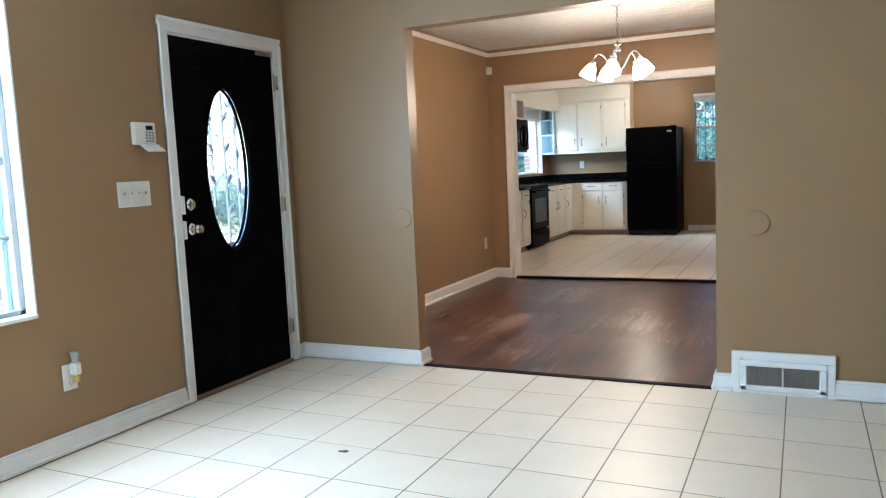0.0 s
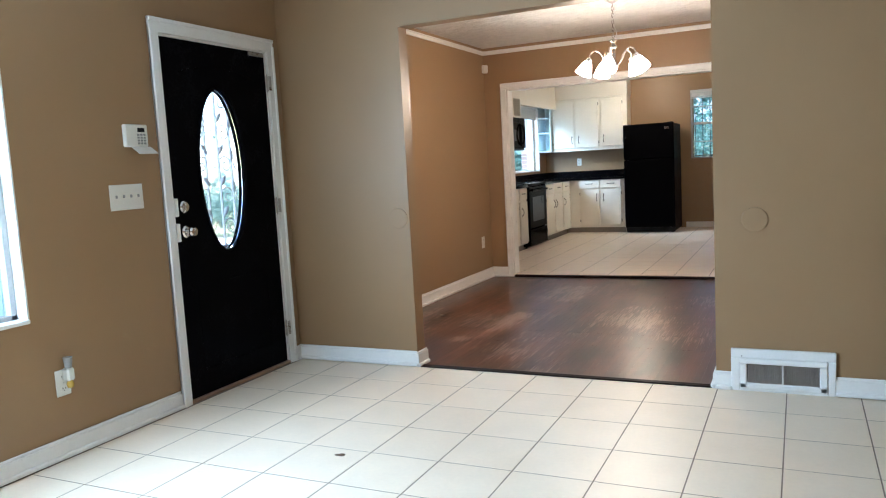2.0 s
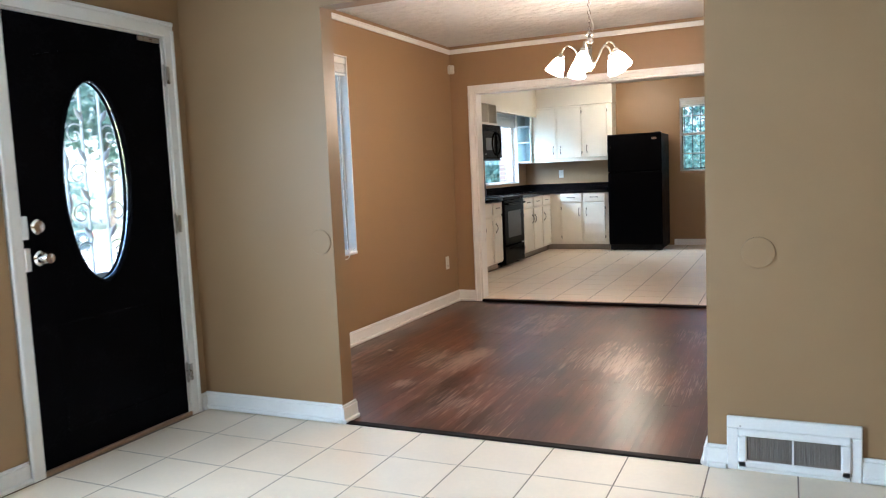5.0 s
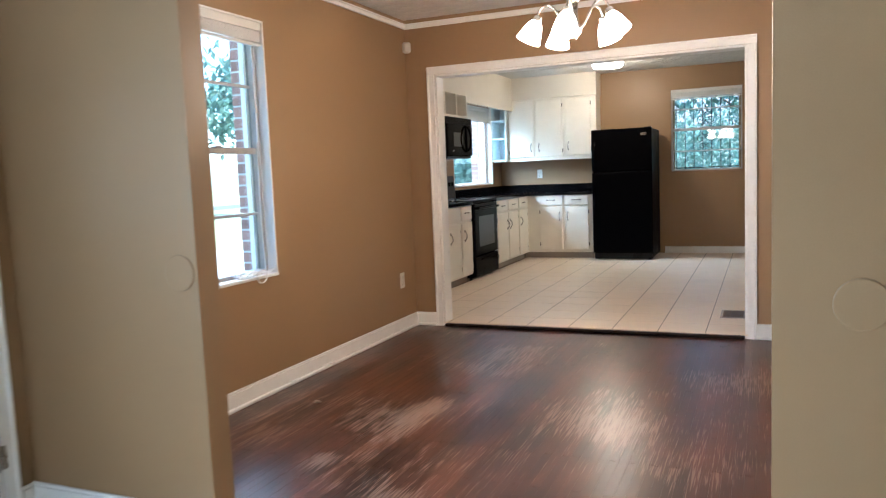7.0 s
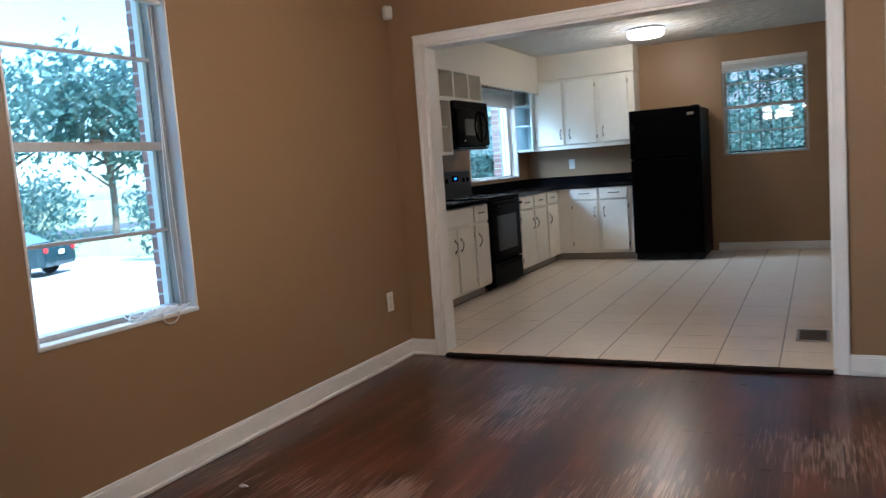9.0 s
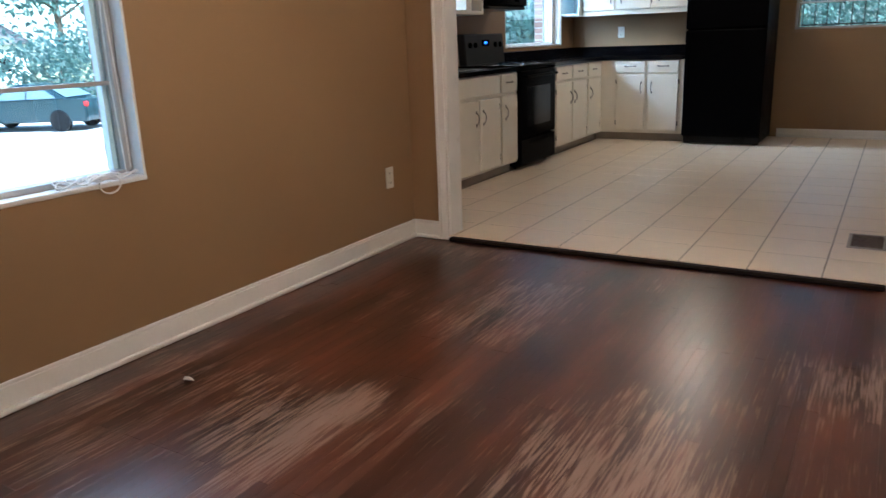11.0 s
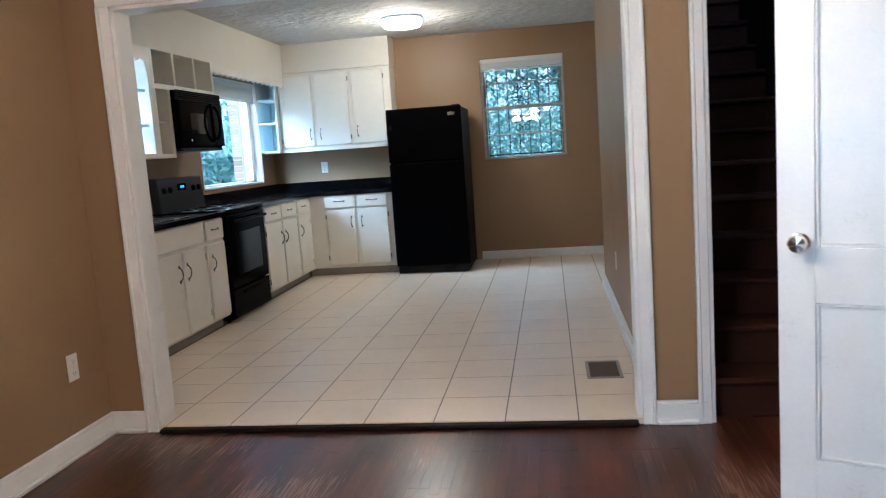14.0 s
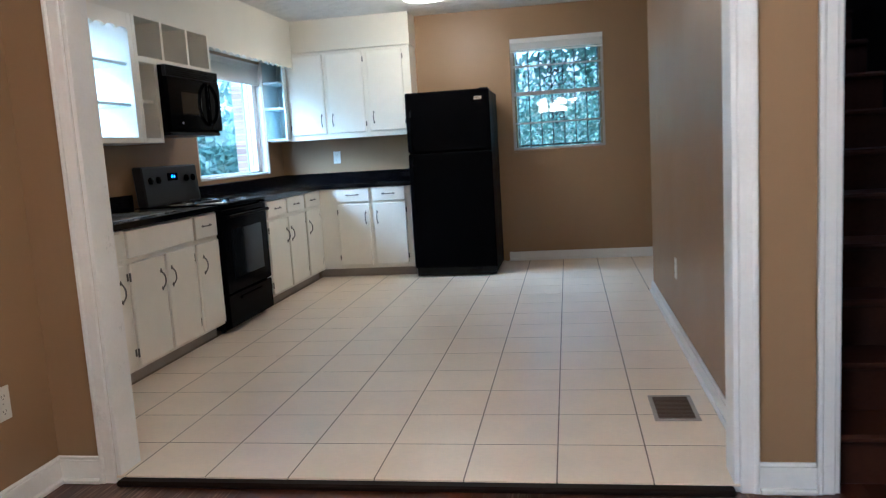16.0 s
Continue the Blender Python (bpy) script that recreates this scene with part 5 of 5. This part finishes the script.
def refrigerator():
    x0, x1, yf, top = -1.806, -1.048, 12.39, 1.71
    ob = thing("refrigerator", ((x0 + x1) / 2, yf, KZ), "black top-freezer refrigerator with textured doors", "refrigerator")
    part("body", boxes((x0 + 0.004, x1 - 0.004, yf + 0.07, 13.14, KZ + 0.03, top - 0.012), bev=0.004), BLACKTEX, ob)
    part("base_grille", boxes((x0 + 0.01, x1 - 0.01, yf + 0.05, yf + 0.075, KZ + 0.012, KZ + 0.085), bev=0.003), DIAL, ob)
    for name, lo, hi in (("fridge_door", KZ + 0.09, 1.165), ("freezer_door", 1.178, top)):
        d = part(name, boxes((x0, x1, yf, yf + 0.066, lo, hi), bev=0.009), BLACKTEX, ob)
        z0, z1 = (0.62, 1.14) if lo < 1 else (1.20, 1.55)
        pts = [(x0 + 0.045, yf - 0.042 * min(1, 6 * s, 6 * (1 - s)), z0 + (z1 - z0) * s) for s in np.linspace(0, 1, 13)]
        part("handle", tube(bmesh.new(), pts, 0.013, 8), BLACK, d, smooth=True)
    part("badge", boxes((x1 - 0.135, x1 - 0.065, yf - 0.003, yf + 0.001, top - 0.095, top - 0.065), bev=0.001), STEEL, ob, "small silver badge")
    part("hinge_cap", boxes((x1 - 0.09, x1 - 0.01, yf + 0.02, yf + 0.11, top - 0.012, top + 0.008), bev=0.004), DIAL, ob)
    for x in (x0 + 0.06, x1 - 0.06):
        for y in (yf + 0.12, 13.05):
            part("foot", rod(bmesh.new(), (x, y, KZ), (x, y, KZ + 0.032), 0.018, sides=10), DIAL, ob)


refrigerator()

ob = thing("ceiling_light", (*KITCHEN_LIGHT, KTOP), "lit flush kitchen ceiling light with a white glass drum", "ceiling light")
part("diffuser", lathe(bmesh.new(), [(0.0, -0.098), (0.10, -0.096), (0.165, -0.086), (0.185, -0.06), (0.188, -0.014)], (*KITCHEN_LIGHT, KTOP), sides=40), DIFFUSER, ob, "glowing white glass", smooth=True)
part("rim", lathe(bmesh.new(), [(0.192, -0.02), (0.196, -0.012), (0.196, 0.0)], (*KITCHEN_LIGHT, KTOP), sides=40), WHITE, ob, smooth=True)

ob = thing("floor_register", (0.028, 8.92, KZ), "brown metal floor register in the tile", "floor vent")
part("frame", boxes((-0.066, 0.121, 8.762, 8.782, KZ, KZ + 0.006), (-0.066, 0.121, 9.055, 9.075, KZ, KZ + 0.006), (-0.066, -0.048, 8.782, 9.055, KZ, KZ + 0.006), (0.103, 0.121, 8.782, 9.055, KZ, KZ + 0.006), bev=0.002), KICK, ob)
part("well", boxes((-0.048, 0.103, 8.782, 9.055, KZ, KZ + 0.0015)), DARK, ob)
REG = mat("brown_register_enamel", (0.10, 0.065, 0.04), 0.45, metal=0.3, vary=0.2)
for n in range(16):
    y = 8.792 + n * 0.0168
    part("louvre", boxes((-0.048, 0.103, y, y + 0.0085, KZ + 0.0015, KZ + 0.005)), REG, ob)

# ---- outdoors ----
GROUND = -1.15
GRASS = mat("dry_lawn", (0.20, 0.20, 0.10), 0.95, vary=0.4, scale=1.5, fine=20)
CONCRETE = mat("pale_concrete_drive", (0.45, 0.43, 0.40), 0.9, vary=0.12, scale=0.8, fine=30)
solid("ground", boxes((-400, 400, -400, 400, GROUND - 0.3, GROUND)), GRASS, "pale dry lawn", "ground", "structure")
solid("driveway", boxes((-34, -5.5, 3, 24, GROUND, GROUND + 0.02)), CONCRETE, "pale concrete driveway", "driveway", "structure")
solid("road", boxes((-52, -44, -300, 300, GROUND, GROUND + 0.015)), mat("grey_asphalt", (0.06, 0.06, 0.06), 0.9, vary=0.2), "grey asphalt street", "road", "structure")
LEAFG = mat("green_leaves", (0.065, 0.10, 0.07), 0.6, vary=0.4, scale=3, fine=30)
LEAFB = mat("blue_green_leaves", (0.055, 0.10, 0.09), 0.55, vary=0.4, scale=2, fine=30)
for m in (LEAFG, LEAFB):
    # thin blades let part of the light through
    N, L = m.node_tree.nodes, m.node_tree.links
    through_leaf, both = N.new("ShaderNodeBsdfTranslucent"), N.new("ShaderNodeMixShader")
    through_leaf.inputs["Color"].default_value = (0.17, 0.27, 0.23, 1)
    both.inputs[0].default_value = 0.6
    L.new(N["Principled BSDF"].outputs[0], both.inputs[1])
    L.new(through_leaf.outputs[0], both.inputs[2])
    L.new(both.outputs[0], N["Material Output"].inputs["Surface"])
BARK = mat("grey_brown_bark", (0.10, 0.075, 0.055), 0.9, vary=0.3, bump=0.4)


def leaves(bm, centre, radii, count, size):
    """Many small leaf blades scattered in clumps through an uneven crown."""
    c = Vector(centre)
    clumps = []
    for _ in range(max(10, count // 60)):
        v = Vector((random.gauss(0, 1), random.gauss(0, 1), random.gauss(0, 1))).normalized() * random.uniform(0.45, 1.0)
        clumps.append(Vector((v.x * radii[0], v.y * radii[1], v.z * radii[2])))
    spread = 0.26 * min(radii)
    for _ in range(count):
        p = c + random.choice(clumps) + Vector((random.gauss(0, spread), random.gauss(0, spread), random.gauss(0, spread)))
        turn = Euler((random.uniform(-1.2, 1.2), random.uniform(-1.2, 1.2), random.uniform(0, 6.3))).to_matrix()
        s = size * random.uniform(0.6, 1.3)
        q = [p + turn @ Vector(k) * s for k in ((-0.5, 0, 0), (0, -0.25, 0.04), (0.55, 0, 0), (0, 0.25, 0.04))]
        bm.faces.new([bm.verts.new(v) for v in q])
    return bm


def tree(x, y, height, crown, count, size, label):
    ob = thing("tree", (x, y, GROUND), label, "tree", "trees round the house")
    bm = bmesh.new()
    top = Vector((x + random.uniform(-0.3, 0.3), y, GROUND + height * 0.72))
    tube(bm, [Vector((x, y, GROUND)).lerp(top, s) + Vector((0.12 * math.sin(3 * s), 0.1 * math.sin(5 * s), 0)) for s in np.linspace(0, 1, 7)], 0.02 * height, 8)
    for n in range(6):
        a = random.uniform(0, 6.3)
        b = Vector((x, y, GROUND)).lerp(top, 0.4 + 0.09 * n)
        rod(bm, b, b + Vector((math.cos(a), math.sin(a), 0.7)) * crown * 0.7, 0.009 * height, 0.002 * height, 6)
    part("trunk", bm, BARK, ob, smooth=True)
    part("crown", leaves(bmesh.new(), (x, y, GROUND + height * 0.7), (crown, crown, height * 0.3), count, size), random.choice((LEAFG, LEAFB)), ob)


def bush(x, y, r, h, count, size, label):
    ob = thing("bush", (x, y, GROUND), label, "bush")
    bm = bmesh.new()
    for n in range(5):
        a = 1.3 * n
        rod(bm, (x, y, GROUND), (x + 0.5 * r * math.cos(a), y + 0.5 * r * math.sin(a), GROUND + h * 0.6), 0.04, 0.01, 6)
    part("stems", bm, BARK, ob)
    part("foliage", leaves(bmesh.new(), (x, y, GROUND + h * 0.52), (r, r, h * 0.45), count, size), LEAFB, ob)


for x, y, h, c in ((-38, 10, 11, 4.2), (-40, 22, 12, 4.5), (-36, 34, 10, 4.0), (-58, 26, 14, 5.5), (-60, 44, 14, 6.0), (-56, 4, 13, 5.0), (-30, 44, 11, 4.5)):
    tree(x, y, h, c, 2600, 0.6, "broad green tree beyond the driveway")
for x, y, h, c in ((-3.5, 22, 6.5, 2.4), (0.8, 21.5, 7.0, 2.2), (3.5, 23, 8, 3.0), (-7.5, 25, 8, 3.0)):
    tree(x, y, h, c, 8000, 0.2, "leafy green tree behind the house")
bush(-26, 21.5, 2.4, 3.4, 2600, 0.24, "dense rounded green bush beside the driveway")
bush(-20.5, 23.5, 2.0, 2.6, 2000, 0.22, "dense green bush beside the driveway")
for x, y in ((-5.2, 17.0), (-6.7, 17.6), (-8.2, 18.8)):
    bush(x, y, 1.35, 3.3, 8000, 0.15, "dense green hedge bush outside the kitchen window")
for x, y in ((-2.3, 18.4), (-0.6, 18.9), (1.2, 18.6)):
    bush(x, y, 1.35, 3.6, 11000, 0.095, "leafy shrub outside the kitchen end window")


def house(x, y, w, d, h, label, wall, turn):
    ob = new("house")
    ob.matrix_world = pose(x, y, GROUND, 0, 0, turn)
    tagged(ob, label, "house")
    local("wall", boxes((-d / 2, d / 2, -w / 2, w / 2, 0, h)), wall, ob)
    bm = bmesh.new()
    e = 0.5
    v = [bm.verts.new(p) for p in ((-d / 2 - e, -w / 2 - e, h), (d / 2 + e, -w / 2 - e, h), (d / 2 + e, w / 2 + e, h), (-d / 2 - e, w / 2 + e, h), (0, -w / 2 - e, h + 1.9), (0, w / 2 + e, h + 1.9))]
    for f in ((0, 1, 2, 3), (0, 4, 5, 3), (1, 2, 5, 4), (0, 1, 4), (2, 3, 5)):
        bm.faces.new([v[k] for k in f])
    bmesh.ops.recalc_face_normals(bm, faces=bm.faces)
    local("roof", bm, ROOF, ob, "grey shingle roof")
    for k in range(4):
        yy = -w / 2 + (k + 0.5) * w / 4
        g = local("window", boxes((d / 2, d / 2 + 0.04, yy - 0.5, yy + 0.5, 1.0, 2.2)), WHITE, ob)
        local("pane", boxes((d / 2 + 0.04, d / 2 + 0.05, yy - 0.42, yy + 0.42, 1.08, 2.12)), DIAL, g)


ROOF = mat("grey_shingles", (0.11, 0.10, 0.095), 0.9, vary=0.25, scale=4, fine=20)
SIDING = mat("pale_siding", (0.62, 0.62, 0.58), 0.7, vary=0.05, stretch=(1, 1, 20))
house(-66, 34, 16, 9, 3.2, "pale single-storey house across the street", SIDING, 0)
house(-66, 8, 14, 9, 3.2, "red brick single-storey house across the street", BRICK, 0)
house(4.5, 33, 15, 8, 3.4, "pale sided house behind the back garden", SIDING, -90)


def car():
    ob = new("car")
    ob.matrix_world = pose(-23.4, 18.6, GROUND + 0.02, 0, 0, 205)
    tagged(ob, "dark teal four-door sedan parked on the pale driveway", "car")
    PAINT = mat("dark_teal_car_paint", (0.012, 0.026, 0.032), 0.15, vary=0.05, spread=0.03)
    TINTED = mat("car_glass", (0.10, 0.14, 0.16), 0.05, vary=0.05, spread=0.02)

    def shell(profile, half, taper):
        bm = bmesh.new()
        rows = []
        for s in (-1, 1):
            rows.append([bm.verts.new((px, s * (half - taper * max(0, pz - 0.8)), pz)) for px, pz in profile])
        n = len(profile)
        for k in range(n):
            bm.faces.new((rows[0][k], rows[0][(k + 1) % n], rows[1][(k + 1) % n], rows[1][k]))
        bm.faces.new(rows[0][::-1])
        bm.faces.new(rows[1])
        bmesh.ops.recalc_face_normals(bm, faces=bm.faces)
        bmesh.ops.bevel(bm, geom=list(bm.edges), offset=0.035, segments=2, affect="EDGES")
        return bm
    local("body", shell([(2.25, 0.28), (2.3, 0.55), (2.1, 0.72), (1.0, 0.92), (-1.55, 0.98), (-2.2, 0.95), (-2.3, 0.6), (-2.25, 0.3)], 0.9, 0.1), PAINT, ob, smooth=True)
    cabin = local("cabin", shell([(1.0, 0.90), (0.25, 1.38), (-0.2, 1.44), (-0.85, 1.38), (-1.65, 0.96)], 0.84, 0.32), PAINT, ob, smooth=True)
    for s in (-1, 1):
        for pts in ([(0.75, 0.97), (0.2, 1.32), (-0.3, 1.36), (-0.3, 0.99)], [(-0.36, 0.99), (-0.36, 1.36), (-0.8, 1.31), (-1.3, 1.01)]):
            bm = bmesh.new()
            near = [bm.verts.new((px, s * (0.845 - 0.32 * (pz - 0.8)), pz)) for px, pz in pts]
            far = [bm.verts.new((px, s * (0.825 - 0.32 * (pz - 0.8)), pz)) for px, pz in pts]
            bm.faces.new(near)
            bm.faces.new(far[::-1])
            for k in range(4):
                bm.faces.new((near[k], far[k], far[(k + 1) % 4], near[(k + 1) % 4]))
            bmesh.ops.recalc_face_normals(bm, faces=bm.faces)
            local("side_window", bm, TINTED, cabin)
    for px0, pz0, px1, pz1 in ((-0.95, 1.36, -1.58, 1.015), (0.33, 1.345, 0.93, 0.955)):
        bm = bmesh.new()
        o = 0.014 if px1 > 0 else -0.014
        q = [bm.verts.new((px + d, s * w, pz + 0.012 * (1 if d else 0))) for d in (o, 0) for px, pz, w in ((px0, pz0, 0.58), (px1, pz1, 0.70)) for s in (-1, 1)]
        for f in ((0, 1, 3, 2), (4, 6, 7, 5), (0, 2, 6, 4), (1, 5, 7, 3), (0, 4, 5, 1), (2, 3, 7, 6)):
            bm.faces.new([q[k] for k in f])
        bmesh.ops.recalc_face_normals(bm, faces=bm.faces)
        local("windscreen" if px1 > 0 else "rear_window", bm, TINTED, cabin)
    for x in (-1.4, 1.42):
        for s in (-1, 1):
            w = local("wheel", lathe(bmesh.new(), [(0.21, -0.1), (0.31, -0.1), (0.33, -0.07), (0.33, 0.07), (0.31, 0.1), (0.21, 0.1)], (x, s * 0.83, 0.33), "y", 24), DIAL, ob, "black tyre", smooth=True)
            local("rim", lathe(bmesh.new(), [(0.0, s * 0.075), (0.06, s * 0.085), (0.21, s * 0.095), (0.215, 0.0), (0.0, 0.0)], (x, s * 0.83, 0.33), "y", 20), STEEL, w, "silver wheel rim")
    RED = mat("red_lamp_lens", (0.45, 0.02, 0.02), 0.2)
    for s in (-1, 1):
        local("tail_light", boxes((-2.31, -2.2, s * 0.86 - 0.12 * (s > 0), s * 0.86 + 0.12 * (s < 0), 0.74, 0.9), bev=0.02), RED, ob, "red tail light")
        local("headlight", boxes((2.12, 2.27, s * 0.84 - 0.22 * (s > 0), s * 0.84 + 0.22 * (s < 0), 0.58, 0.70), bev=0.02), STEEL, ob)
    local("number_plate", boxes((-2.325, -2.305, -0.15, 0.15, 0.66, 0.80)), IVORY, ob)


car()
# ---- floors, laid piece by piece ----


def piece_mesh(name, w, d, h, bev, material):
    """A slab with its top edges eased; origin at the centre of its top."""
    bm = bmesh.new()
    lo = [bm.verts.new((sx * w / 2, sy * d / 2, -h)) for sx, sy in ((-1, -1), (1, -1), (1, 1), (-1, 1))]
    mid = [bm.verts.new((sx * w / 2, sy * d / 2, -bev)) for sx, sy in ((-1, -1), (1, -1), (1, 1), (-1, 1))]
    top = [bm.verts.new((sx * (w / 2 - bev), sy * (d / 2 - bev), 0)) for sx, sy in ((-1, -1), (1, -1), (1, 1), (-1, 1))]
    for a, c in ((lo, mid), (mid, top)):
        for k in range(4):
            bm.faces.new((a[k], a[(k + 1) % 4], c[(k + 1) % 4], c[k]))
    bm.faces.new(top)
    return mesh(name, bm, material)


def lay(name, data, x, y, z, parent, base):
    ob = new(name, data)
    ob.parent = parent
    ob.matrix_parent_inverse = Matrix.Translation(-Vector(base))
    ob.location = (x, y, z)
    return ob


def tiled(name, x0, pitch_x, cols, y0, pitch_y, rows, z, floor_box, label, last=None):
    """Square tiles on a grout bed; last is the width of the cut column, and the end row is cut at the wall."""
    base = (floor_box[0], floor_box[2], z - 0.012)
    bed = solid(name, boxes(tuple(floor_box) + (z - 0.10, z - 0.0008)), GROUT, label, "floor", "structure")
    sizes = {}
    for i in range(cols):
        for j in range(rows):
            w = last if last and i == cols - 1 else pitch_x
            y = y0 + j * pitch_y
            d = min(pitch_y, floor_box[3] - y)
            key = (round(w, 4), round(d, 4))
            if key not in sizes:
                sizes[key] = piece_mesh("tile", w - 0.0055, d - 0.0055, 0.008, 0.0006, TILE)
            ob = lay("tile", sizes[key], x0 + i * pitch_x + w / 2, y + d / 2, z + random.uniform(-0.0002, 0.0002), bed, (0, 0, 0))
            ob.rotation_euler = (0, 0, random.choice((0, math.pi)))
    return bed


tiled("floor_living", -0.053 - 7 * 0.3325, 0.3325, 16, 4.605 - 17 * 0.338, 0.338, 17, 0.0, (LEFT, RLIV, BACK, P1), "beige ceramic tile floor with grey grout", 0.19)
tiled("floor_kitchen", -0.133 - 8 * 0.331, 0.331, 10, 8.178, 0.332, 16, KZ, (KLEFT, KRIGHT + 0.1, P2, KEND), "beige ceramic tile floor with dark grout", 0.2)
solid("floor_nook", boxes((KRIGHT + 0.1, NOOKX, NOOK, KEND, -0.1, KZ)), TILE, "beige ceramic tile floor of the side nook", "floor", "structure")
bed = solid("floor_dining", boxes((LEFT, RIGHT, P1, P2, -0.1, -0.0035)), STAIR, "worn dark stained oak strip floor", "floor", "structure")
LENGTHS = (0.75, 1.1, 1.45, 1.8)
STRIP = 0.041
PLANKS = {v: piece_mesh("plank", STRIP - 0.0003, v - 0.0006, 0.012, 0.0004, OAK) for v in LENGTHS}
for i in range(87):
    at = P1 + 0.003
    first = True
    while at < P2 - 0.05:
        v = random.choice(LENGTHS[:2] if first else LENGTHS)
        if at + v > P2 + 0.2:
            v = LENGTHS[0]
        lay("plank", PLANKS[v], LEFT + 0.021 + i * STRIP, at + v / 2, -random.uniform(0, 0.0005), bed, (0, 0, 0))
        at, first = at + v, False
